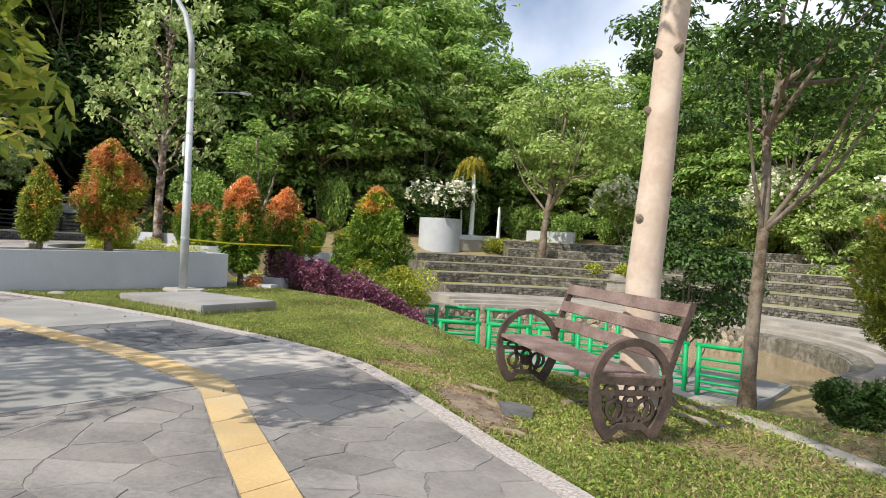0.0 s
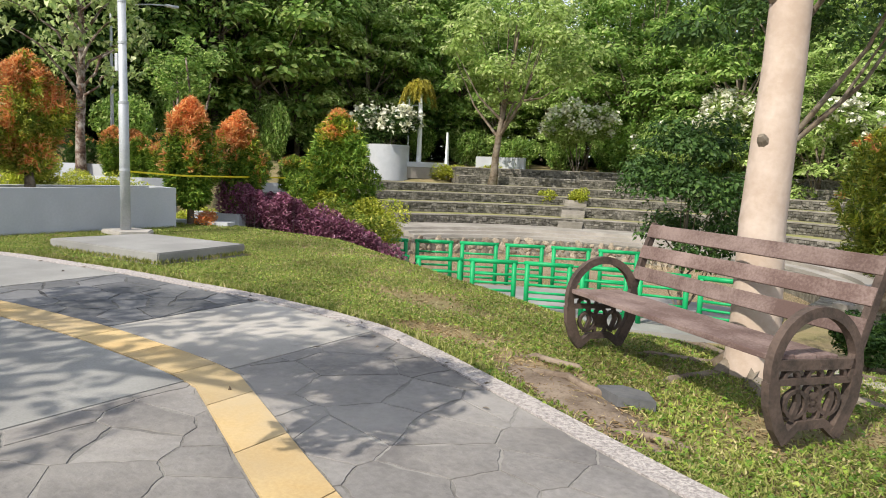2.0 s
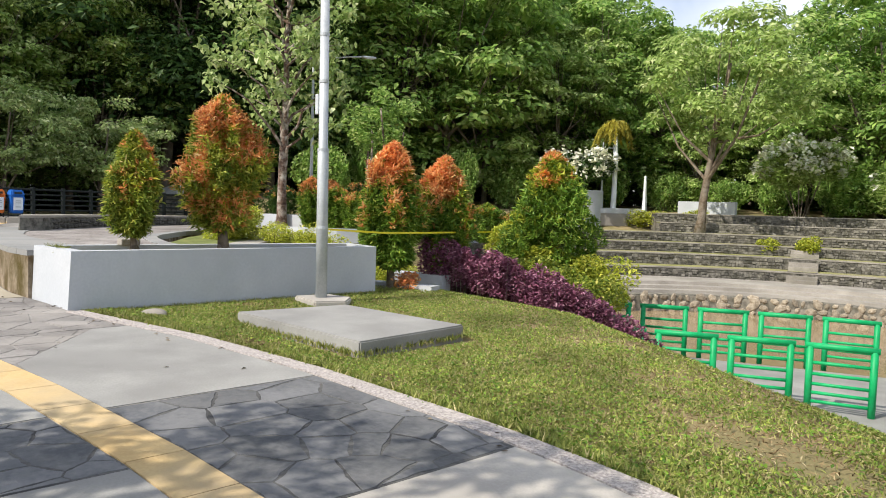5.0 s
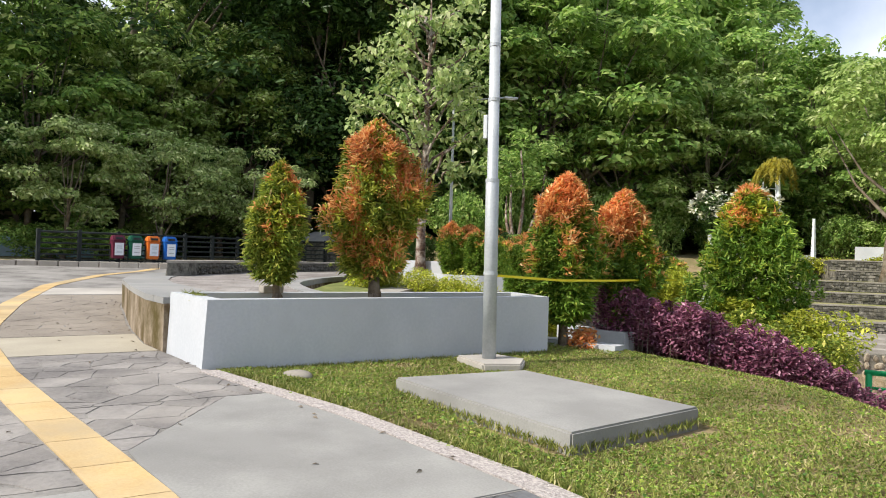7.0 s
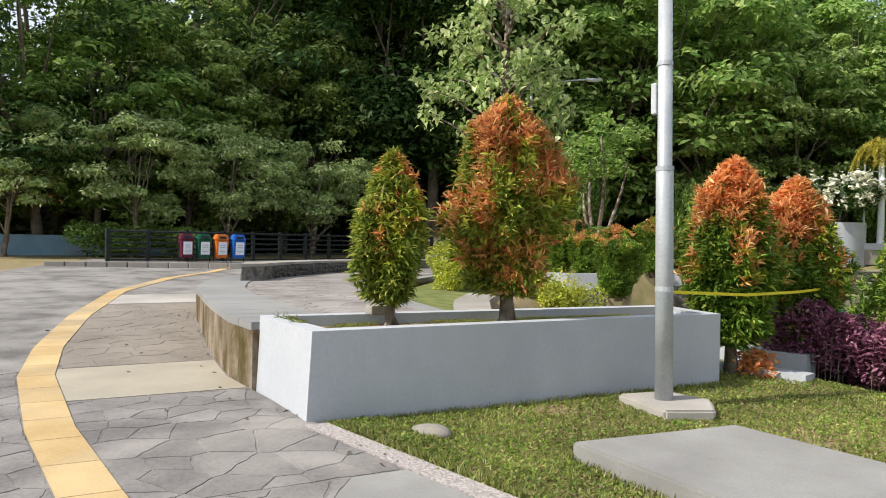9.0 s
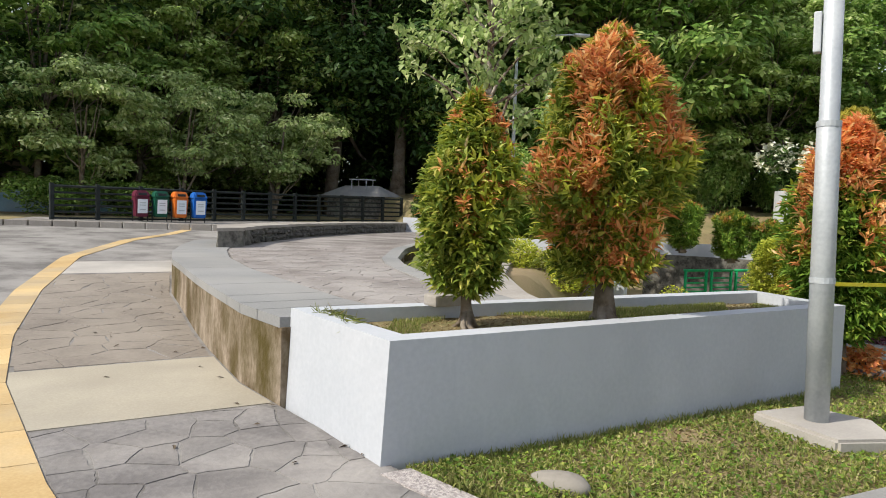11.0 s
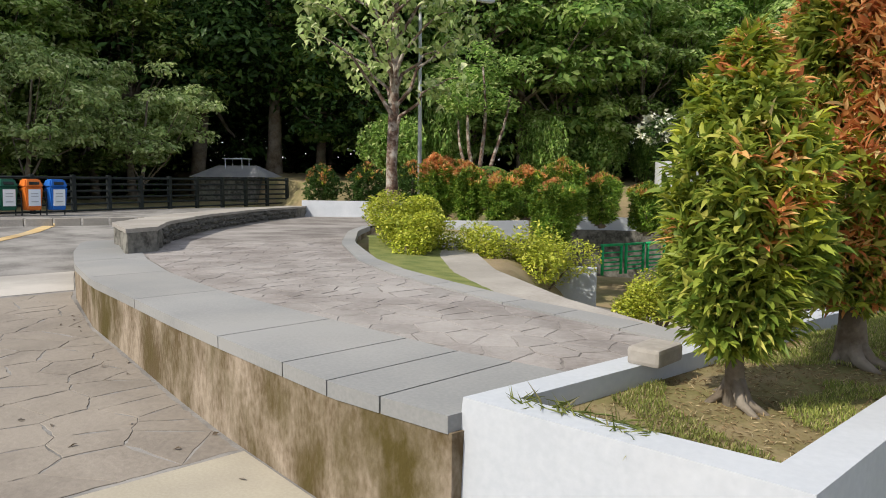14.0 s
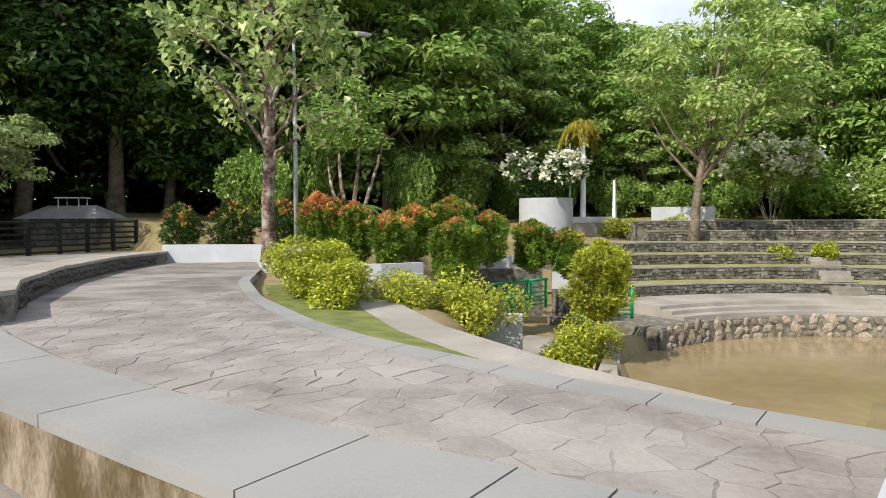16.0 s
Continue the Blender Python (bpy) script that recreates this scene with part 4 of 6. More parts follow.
for z, y in ((0.57, 0.525), (0.735, 0.58), (0.90, 0.64)):
    bm = bmesh.new()
    box(bm, (2.02, 0.03, 0.105), (0, y, z), 0, 0.006, rx=-19)
    part("back_slat", bm, "bench_wood", bench)

# ---- pond railings: welded panels painted green ----


def rail_panel(m, w=1.0, h=1.05):
    p = thing("railing_panel", (0, 0, 0), "bright green painted tubular steel railing panel", "railing", "green pond railings")
    for x in (-w / 2 + 0.05, w / 2 - 0.05):
        bm = bmesh.new()
        tube(bm, [(x, 0, 0), (x, 0, h - 0.01)], [0.054, 0.054], 10)
        part("post", bm, "green_paint", p, smooth=True)
    bm = bmesh.new()
    tube(bm, [(-w / 2 - 0.02, 0, h), (w / 2 + 0.02, 0, h)], [0.05, 0.05], 10)
    part("top_rail", bm, "green_paint", p, smooth=True)
    for z in (0.16, 0.30, 0.44, 0.60, 0.78):
        bm = bmesh.new()
        tube(bm, [(-w / 2 + 0.05, 0, z), (w / 2 - 0.05, 0, z)], [0.029, 0.029], 8)
        part("bar", bm, "green_paint", p, smooth=True)
    p.matrix_basis = m
    return p


front = smooth_line([(1.6, 7.75), (2.9, 8.60), (4.7, 9.52), (6.05, 10.0), (8.1, 10.35), (9.1, 10.3)], 8)
back = smooth_line([(-0.55, 10.6), (0.7, 11.36), (2.4, 12.3), (3.5, 12.84), (5.9, 13.6)], 7)
proto = None
for line in (front, back):
    for a, b in zip(line, line[1:]):
        L_ = math.dist(a, b)
        m = pose((a[0] + b[0]) / 2, (a[1] + b[1]) / 2, -1.70, 0, 0, math.degrees(math.atan2(b[1] - a[1], b[0] - a[0])))
        if proto is None:
            proto = rail_panel(m, 0.98)
        else:
            copy_thing(proto, m)
for a, b in (((-13.4, 18.3), (-13.15, 19.4)), ((-13.15, 19.4), (-12.95, 20.5)), ((-12.95, 20.5), (-12.75, 21.6)), ((-10.2, 18.6), (-9.6, 19.5)), ((-9.6, 19.5), (-9.0, 20.3))):
    copy_thing(proto, pose((a[0] + b[0]) / 2, (a[1] + b[1]) / 2, -1.62, 0, 0, math.degrees(math.atan2(b[1] - a[1], b[0] - a[0]))))
bm = bmesh.new()
prism(bm, [(1.5, 7.7), (9.3, 10.2), (9.2, 13.4), (5.9, 13.75), (-0.7, 10.7)], -3.2, -1.69)
tagged(part("footpath", bm, "concrete"), "grey concrete footpath between the green railings", "path", kind="structure")

# ---- bins ----
bins = []
for k, (mt, col) in enumerate((("bin_maroon", "maroon"), ("bin_green", "dark green"), ("bin_orange", "orange"), ("bin_blue", "blue"))):
    b = thing("waste_bin", (-23.6 + 0.16 * k, 1.77 + 0.63 * k, 0.50), f"{col} plastic litter bin with a white label", "bin", "row of waste bins", rz=100)
    bm = bmesh.new()
    prism(bm, [(-0.20, -0.2), (0.20, -0.2), (0.20, 0.2), (-0.20, 0.2)], 0.16, 0.86, [(-0.255, -0.24), (0.255, -0.24), (0.255, 0.24), (-0.255, 0.24)])
    bmesh.ops.bevel(bm, geom=list(bm.edges), offset=0.03, segments=2, affect="EDGES")
    part("body", bm, mt, b)
    bm = bmesh.new()
    prism(bm, [(-0.27, -0.26), (0.27, -0.26), (0.27, 0.26), (-0.27, 0.26)], 0.86, 1.10, [(-0.2, -0.16), (0.2, -0.16), (0.2, 0.2), (-0.2, 0.2)])
    bmesh.ops.bevel(bm, geom=list(bm.edges), offset=0.035, segments=2, affect="EDGES")
    lid = part("lid", bm, mt, b)
    bm = bmesh.new()
    box(bm, (0.28, 0.02, 0.09), (0, -0.235, 0.97), 0, 0.006, rx=-22)
    part("flap", bm, "dark_iron", lid)
    bm = bmesh.new()
    box(bm, (0.34, 0.012, 0.50), (0, -0.232, 0.54), 0, 0.003, rx=3)
    lb = part("label", bm, "label_white", b, "white paper label")
    for z in (0.66, 0.58, 0.42):
        bm = bmesh.new()
        box(bm, (0.2, 0.006, 0.03), (0, -0.246, z), 0, 0, rx=3)
        part("printed_bar", bm, "galvanised", lb)
    for x in (-0.26, 0.26):
        bm = bmesh.new()
        tube(bm, [(x, 0.05, 0), (x, 0.05, 0.75)], [0.02, 0.02], 8)
        part("stand_post", bm, "dark_iron", b)

# far kerb, fence, blue wall, shed
for k in range(14):
    a = (-20.9 + 0.34 * k * 0.55, -2.6 + 0.62 * k)
    bm = bmesh.new()
    box(bm, (0.2, 0.6, 0.34), (a[0], a[1], 0.42), -17, 0.015)
    tagged(part("kerb_stone", bm, "rim"), "weathered grey concrete kerb stone", "kerb", "kerb by the bins", kind="structure")
fence = thing("metal_fence", (0, 0, 0), "dark green-black metal fence with horizontal bars", "fence")
fl = smooth_line([(-23.9, -1.0), (-24.4, 3.6), (-26.9, 9.0), (-29.3, 15.2)], 13)
for a in fl:
    bm = bmesh.new()
    box(bm, (0.13, 0.13, 1.5), (a[0], a[1], 1.0), 20, 0.008)
    part("post", bm, "dark_iron", fence)
for a, b in zip(fl, fl[1:]):
    for k in range(6):
        bm = bmesh.new()
        z = 0.55 + 0.22 * k
        tube(bm, [(a[0], a[1], z), (b[0], b[1], z)], [0.038 + 0.012 * (k == 5)] * 2, 6)
        part("bar", bm, "dark_iron", fence)
M["blue_wall"] = mat("blue_wall", (0.16, 0.30, 0.40), (0.25, 0.40, 0.50), 0.85, 0.8, 20, 0.1, c=(0.30, 0.33, 0.33), stain=0.6)
bm = bmesh.new()
box(bm, (0.3, 16, 1.05), (-33.5, -3.6, 0.95), 8)
tagged(part("boundary_wall", bm, "blue_wall"), "faded light-blue boundary wall under trees", "wall", kind="structure")
shed = thing("shed", (-35.7, 15.8, 0.4), "low shed with a grey sheet roof behind the fence", "shed", rz=35)
bm = bmesh.new()
box(bm, (3.4, 2.4, 1.4), (0, 0, 0.7))
part("wall", bm, "dark_stone", shed)
bm = bmesh.new()
v8 = [bm.verts.new(p) for p in ((-2.1, -1.5, 1.4), (2.1, -1.5, 1.4), (2.1, 1.5, 1.4), (-2.1, 1.5, 1.4), (-1.2, 0, 2.05), (1.2, 0, 2.05))]
for q in ((0, 1, 5, 4), (1, 2, 5), (2, 3, 4, 5), (3, 0, 4), (3, 2, 1, 0)):
    bm.faces.new([v8[i] for i in q])
part("roof", bm, "roof", shed, "grey hipped sheet-metal roof")
bm = bmesh.new()
for p in ((-0.5, -0.4), (0.5, -0.4), (0.5, 0.4), (-0.5, 0.4)):
    tube(bm, [(*p, 1.8), (*p, 2.4)], [0.025, 0.025], 6)
box(bm, (1.3, 1.0, 0.05), (0, 0, 2.42))
part("roof_vent", bm, "label_white", shed)

# pot, plinth, palm, post on the top terrace
pt = thing("plinth", (-18.9, 37.9, 0.6), "white painted plinth block on the top terrace", "plinth", rz=58)
bm = bmesh.new(); box(bm, (3.6, 2.4, 0.82), (0, 0, 0.41), 0, 0.02); part("base", bm, "rim", pt)
bm = bmesh.new(); box(bm, (3.66, 2.46, 0.36), (0, 0, 1.0), 0, 0.02); part("cap", bm, "white_paint", pt)
bm = bmesh.new()
prism(bm, [(1.6 * math.cos(a), 1.6 * math.sin(a)) for a in np.linspace(0, 2 * math.pi, 73)[:-1]], 0.4, 2.9, [(1.6 * math.cos(a), 1.6 * math.sin(a)) for a in np.linspace(0, 2 * math.pi, 73)[:-1]])
planter2 = part("round_planter", bm, "white_paint")
planter2.matrix_basis = pose(-20.0, 36.0, 0.0)
tagged(planter2, "large round white planter for a flowering shrub", "planter")
bush((-19.9, 36.1, 2.8), (2.1, 1.9), 2.5, 31, "leaf_dark", "white-flowering shrub in a round white planter", name="flowering_shrub", n=2600, leaf=0.3, flowers=260)


def palm(at, h, seed, label):
    rng = np.random.default_rng(seed)
    t = thing("palm", at, label, "palm")
    bm = bmesh.new()
    tube(bm, [(0, 0, -0.2), (0.05, 0, h * 0.3), (0.02, 0.05, h * 0.7), (0, 0, h)], [0.22, 0.17, 0.15, 0.12], 10)
    part("trunk", bm, "label_white", t, "smooth pale grey trunk", smooth=True)
    for i in range(13):
        a = 2 * math.pi * i / 13 + rng.uniform(-0.2, 0.2)
        el = rng.uniform(0.35, 0.95)
        L_ = rng.uniform(1.3, 1.7)
        q = np.linspace(0, 1, 40)
        r = L_ * (q - 0.25 * q ** 2) * math.cos(el) * 1.35
        z = h + L_ * (q * math.sin(el) - 1.25 * q ** 2.2)
        c = np.stack([r * math.cos(a), r * math.sin(a), z], 1)
        c = np.repeat(c, 4, 0)
        side = np.tile([[-1], [1], [-1], [1]], (40, 1)) * np.array([-math.sin(a), math.cos(a), 0])
        d = side * 0.8 + np.array([0.3 * math.cos(a), 0.3 * math.sin(a), -0.7])
        leaves("frond", c + side * 0.16 - np.array([0, 0, 0.1]), 0.5, 0.10, "palm_leaf", t, rng, 0, dirs=d)
    return t


palm((-18.3, 37.5, 0.9), 6.4, 5, "slim palm with a pale trunk and yellow-green fronds")
bm = bmesh.new()
prism(bm, [(-0.13, -0.13), (0.13, -0.13), (0.13, 0.13), (-0.13, 0.13)], 0.6, 4.0, [(-0.06, -0.06), (0.06, -0.06), (0.06, 0.06), (-0.06, 0.06)])
po_ = part("stone_post", bm, "label_white")
po_.matrix_basis = pose(-16.9, 39.1, 0)
tagged(po_, "slender pale stone post on the upper terrace", "post")
lamp = thing("street_lamp", (-18.9, 37.0, 1.6), "grey twin-arm garden lamp beside the palm", "lamp")
bm = bmesh.new()
tube(bm, [(0, 0, 0), (0, 0, 4.6)], [0.07, 0.05], 8)
for s in (-1, 1):
    tube(bm, [(0, 0, 4.0), (s * 0.3, s * 0.25, 4.2), (s * 0.6, s * 0.5, 4.15), (s * 0.66, s * 0.55, 3.9)], [0.03] * 4, 6)
part("column", bm, "galvanised", lamp)
for s in (-1, 1):
    bm = bmesh.new()
    bmesh.ops.create_icosphere(bm, subdivisions=2, radius=0.17, matrix=pose(s * 0.66, s * 0.55, 3.72))
    part("globe", bm, "label_white", lamp, smooth=True)
low_wall([(-14.9, 40.0), (-12.8, 40.6), (-11.4, 40.8)], 1.2, 2.35, 0.4, "white painted wall section above the terraces", "upper_wall")

# ---- shrubs and beds ----
flame_shrub((-0.66, 0.92, 0.60), 1.60, 0.32, 11, fine=True, red=0.13, top=1.9, label="upright yellow-green shrub with orange-red tips", base=0.26, dens=2.1, leaf=0.098)
flame_shrub((-0.57, 2.12, 0.60), 2.2, 0.55, 12, fine=True, red=0.42, half=0.2, top=0.55, label="tall orange-red leaved shrub in the white planter", base=0.32, dens=1.9, cone=1.15, leaf=0.10)
flame_shrub((-0.35, 5.0, -0.12), 2.5, 0.52, 13, fine=True, red=0.34, top=1.5, body="leaf_hedge", half=0.10, label="cone-shaped shrub with red young leaves", base=0.45, dens=1.8, cone=0.9, leaf=0.12)
flame_shrub((-0.55, 6.35, -0.15), 2.4, 0.52, 14, fine=True, red=0.30, top=1.5, body="leaf_hedge", half=0.08, label="cone-shaped shrub with red-brown young leaves", base=0.35, dens=1.8, cone=0.9, leaf=0.12)
flame_shrub((-0.45, 9.3, -0.85), 3.4, 0.95, 15, red=0.09, top=3.5, body="leaf_hedge", half=0.10, label="broad green cone shrub with a red tip", base=0.1, dens=1.0, cone=0.75, leaf=0.14)
bush((0.75, 9.3, -1.0), (0.8, 0.75), 1.8, 16, "leaf_gold", "golden-green bush at the foot of the cone shrub", n=3000, leaf=0.10)
bush((0.0, 8.8, -0.7), (0.5, 0.5), 1.7, 17, "leaf_gold", "golden-green bush behind the purple bed", n=2600, leaf=0.10)
bush((-0.2, 7.8, -0.4), (0.9, 0.6), 0.95, 18, "leaf_shrub", "mixed green shrubs behind the purple bed", n=3000, leaf=0.09)
bush((0.9, 8.1, -0.6), (1.3, 0.6), 0.95, 19, "leaf_shrub", "mixed green shrubs behind the purple bed", n=3000, leaf=0.09)
bush((-0.2, 5.3, -0.1), (0.3, 0.3), 0.35, 20, "leaf_red", "small red-leaved ground plant by the planter", n=500, leaf=0.08)
# purple bed
rng = np.random.default_rng(21)
bed = thing("purple_hedge", (0, 0, 0), "dense bed of purple-leaved foliage plants on the slope", "plant bed")
n = 40000
u, w = rng.uniform(0, 1, n), rng.uniform(0, 1, n)
ax = np.interp(u, [0, 0.35, 0.7, 1], [-0.55, 0.55, 1.85, 3.25]); ay = np.interp(u, [0, 0.35, 0.7, 1], [5.75, 6.1, 6.6, 7.5])
bx = ax - 0.1 - 0.3 * w; by = ay + 0.05 + 1.15 * w
hh = 1.08 * (0.55 + 0.45 * np.sin(np.pi * np.clip(w * 0.9 + 0.15, 0, 1))) * np.array([0.9 + 0.3 * noise.noise((a * 3.5, b * 3.5, 5)) for a, b in zip(bx, by)])
gz = np.array([ground_z(a, b) for a, b in zip(bx, by)])
bz = gz + hh * np.sqrt(rng.uniform(0.05, 1, n)) + 0.02
leaves("foliage", np.stack([bx, by, bz], 1), 0.09, 0.036, "leaf_purple", bed, rng, 0.4)
bm = bmesh.new()
for i in range(0, n, 200):
    tube(bm, [(bx[i], by[i], gz[i] - 0.05), (bx[i] + 0.02, by[i], gz[i] + hh[i])], [0.008, 0.004], 4, False)
part("stem", bm, "bark", bed)["kind"] = "stuff"

# golden bushes and clipped shrubs beyond the terrace
bush((-10.2, 7.0, 0.25), (0.75, 0.7), 1.3, 40, "leaf_gold", "rounded golden-yellow bush at the terrace edge", "golden bushes", n=4200, leaf=0.08)
bush((-9.5, 6.3, 0.25), (0.85, 0.75), 1.2, 41, "leaf_gold", "rounded golden-yellow bush at the terrace edge", "golden bushes", n=5200, leaf=0.08)
bush((-8.6, 5.75, 0.25), (0.7, 0.6), 0.85, 42, "leaf_gold", "golden-yellow bush with bare twigs", "golden bushes", n=2600, leaf=0.08)
bush((-8.3, 7.1, -0.2), (0.9, 0.75), 1.0, 43, "leaf_gold", "golden bush with thin lower twigs", "golden bushes", n=3000, leaf=0.08)
bush((-7.4, 7.75, -0.35), (0.95, 0.8), 1.1, 44, "leaf_gold", "golden bush with thin lower twigs", "golden bushes", n=3400, leaf=0.08)
bush((-6.25, 8.95, -0.95), (0.75, 0.6), 0.85, 45, "leaf_gold", "low golden bush beside the pond path", "golden bushes", n=3000, leaf=0.08)
bush((-6.0, 9.6, -1.1), (0.5, 0.5), 1.25, 46, "leaf_gold", "low golden bush beside the pond path", "golden bushes", n=2000, leaf=0.08)
flame_shrub((-10.55, 12.2, -0.1), 1.78, 0.64, 47, red=0.05, top=4.0, body="leaf_hedge", half=0.02, dens=2.6, base=0.05, cone=1.6, label="clipped rounded shrub with a red tuft on top", leaf=0.10)
flame_shrub((-9.05, 17.5, -1.7), 2.7, 0.95, 48, red=0.0, gold=1, dens=0.9, base=0.4, cone=1.1, label="golden-green rounded shrub by the green railing", leaf=0.14)
for k, (x, y, z, h, r, rd) in enumerate(((-16.0, 12.9, 0.3, 2.4, 0.85, 0.45), (-15.0, 13.4, 0.3, 2.1, 0.75, 0.35), (-13.8, 13.6, 0.3, 1.75, 0.95, 0.22), (-14.2, 15.2, 0.4, 1.9, 0.9, 0.2), (-13.4, 16.2, 0.4, 2.2, 1.0, 0.12), (-12.9, 17.6, 0.2, 1.9, 1.0, 0.12), (-12.2, 19.3, -0.1, 1.9, 1.1, 0.06), (-11.3, 20.1, -0.3, 1.8, 1.0, 0.06), (-17.6, 14.8, 0.4, 2.3, 0.9, 0.4))):
    flame_shrub((x, y, z), h * 0.9, r * 0.64, 60 + k, red=rd * 0.5, top=3.0, body="leaf_hedge", half=0.05, dens=1.2, base=0.1, cone=1.6, label="garden shrub with orange-red young leaves above a white wall", leaf=0.14, group="garden shrubs")
# shrubs standing in shade: leaf_dark and little red put that shade into colour
for k, (x, y, z, h, r, rd) in enumerate(((-24.2, 13.9, 0.5, 2.1, 0.9, 0.15), (-23.1, 15.4, 0.5, 2.2, 1.1, 0.2), (-22.0, 17.0, 0.5, 2.3, 1.0, 0.3), (-20.6, 18.3, 0.5, 2.4, 1.1, 0.25), (-19.0, 17.2, 0.5, 2.2, 1.1, 0.15))):
    flame_shrub((x, y, z), h * 0.85, r * 0.8, 80 + k, red=rd * 0.3, top=2.0, body="leaf_dark", half=0.03, dens=0.6, base=0.1, cone=1.3, label="garden shrub coloured dark for its shade, with a few reddish leaves", leaf=0.16, group="garden shrubs")
for k, (x, y, z, r, h) in enumerate(((-7.0, 35.6, -0.75, 0.7, 1.15), (-5.2, 35.8, -0.75, 0.65, 1.4), (-15.6, 38.6, 0.55, 1.6, 1.0), (-17.4, 38.9, 0.55, 1.5, 0.9), (-13.2, 39.2, 0.55, 0.7, 1.5), (10.5, 30.5, -0.7, 0.9, 1.4), (11.8, 29.4, -0.7, 0.8, 1.2))):
    bush((x, y, z), (r, r), h, 90 + k, "leaf_gold", "small golden bush on a terrace step", "terrace bushes", n=1300, leaf=0.16)
bush((10.9, 9.8, -1.75), (0.8, 0.6), 0.95, 101, "leaf_dark", "low dark green bush on the lower lawn", n=2600, leaf=0.12)
for k, (x, y, z, r, h, fl_) in enumerate(((-9.0, 44.5, 1.6, 2.9, 5.6, 330), (-1.5, 46.0, 1.2, 4.0, 3.6, 40), (-4.6, 47.5, 1.2, 3.4, 5.2, 0), (3.4, 43.0, 1.4, 3.4, 5.6, 420), (9.5, 40.5, 1.2, 3.0, 5.4, 200))):
    bush((x, y, z), (r, r * 0.8), h, 110 + k, "leaf_light" if fl_ else "leaf_forest", "white-flowering small tree above the terraces" if fl_ else "leafy green bush above the terraces", "flowering trees" if fl_ else "", name="flowering_tree" if fl_ else "tall_bush", n=4200, leaf=0.34, flowers=fl_)
flame_shrub((11.0, 17.2, -1.75), 4.6, 1.2, 121, red=0.04, dens=0.45, base=0.8, cone=1.2, label="dark shrub with dull orange leaves by the pond", leaf=0.2)

# banana-like clump
rng = np.random.default_rng(122)
ban = thing("banana_plant", (-20.2, 18.6, 0.6), "banana plant with broad arching green leaves", "plant")
for i in range(7):
    a = i * 0.9
    bm = bmesh.new()
    prev = None
    for q in np.linspace(0, 1, 9):
        r, z = 2.0 * q, 1.2 + 2.0 * q - 2.1 * q * q
        w_ = 0.3 * math.sin(math.pi * min(1, 0.15 + 0.85 * q)) + 0.02
        c, s_ = Vector((r * math.cos(a), r * math.sin(a), z)), Vector((-math.sin(a), math.cos(a), 0.15)) * w_
        cur = (bm.verts.new(c - s_), bm.verts.new(c), bm.verts.new(c + s_ - Vector((0, 0, 0.1))))
        if prev:
            bm.faces.new((prev[0], prev[1], cur[1], cur[0])); bm.faces.new((prev[1], prev[2], cur[2], cur[1]))
        prev = cur
    part("leaf", bm, "leaf_forest", ban)
bm = bmesh.new()
tube(bm, [(0, 0, -0.2), (0, 0, 1.3)], [0.2, 0.12], 8)
part("stem", bm, "leaf_forest", ban)

# ---- single trees ----
rng = np.random.default_rng(200)
pale = thing("pale_tree", (10.44, 1.77, -0.25), "tree with a smooth pale pinkish-brown trunk behind the bench", "tree")
bm = bmesh.new()
pp = [(0.0, -0.1, -0.2), (-0.02, -0.06, 0.15), (-0.03, -0.04, 0.5), (-0.05, 0.0, 1.2), (-0.02, 0.12, 2.3), (-0.02, 0.24, 3.3), (-0.01, 0.36, 4.0), (0.03, 0.55, 5.2), (0.1, 0.75, 6.6)]
tube(bm, pp, [0.28, 0.20, 0.17, 0.155, 0.143, 0.135, 0.128, 0.105, 0.08], 18)
part("trunk", bm, "pale_bark", pale, smooth=True)
for z, a in ((1.75, -1.9), (2.75, -2.4), (3.28, -2.0), (3.32, -0.6)):
    bm = bmesh.new()
    bx_, by_ = np.interp(z, [p[2] for p in pp], [p[0] for p in pp]), np.interp(z, [p[2] for p in pp], [p[1] for p in pp])
    r_ = 0.15
    tube(bm, [(bx_ + r_ * math.cos(a) * k, by_ + r_ * math.sin(a) * k, z + 0.02 * j) for j, k in enumerate((0.85, 1.06, 1.16))], [0.05, 0.035, 0.022], 8)
    part("knot", bm, "bark", pale, "dark branch stub")
for i in range(6):
    a = 2.1 + 0.9 * i
    bm = bmesh.new()
    tube(bm, [(0.1 * math.cos(a), 0.1 * math.sin(a), 0.22), (0.32 * math.cos(a), 0.32 * math.sin(a), 0.06), (0.75 * math.cos(a + 0.2), 0.75 * math.sin(a + 0.2), 0.1), (1.1 * math.cos(a + 0.3), 1.1 * math.sin(a + 0.3), 0.05)], [0.1, 0.07, 0.04, 0.015], 7)
    part("root", bm, "bark", pale)
bm = bmesh.new()
cs = ball(rng, 34, (2.6, 2.4, 1.6), 0.3) + np.array([-0.3, -0.9, 7.5])
for c in cs[::3]:
    tube(bm, [(0.1, 0.7, 5.2), tuple((np.array([0.1, 0.7, 5.2]) + c) / 2), tuple(c)], [0.06, 0.04, 0.01], 5, False)
part("branching", bm, "pale_bark", pale, smooth=True)
leaves("crown", np.concatenate([c + ball(rng, 150, (0.7, 0.7, 0.5), 0.2) for c in cs]), 0.16, 0.07, "leaf_forest", pale, rng)

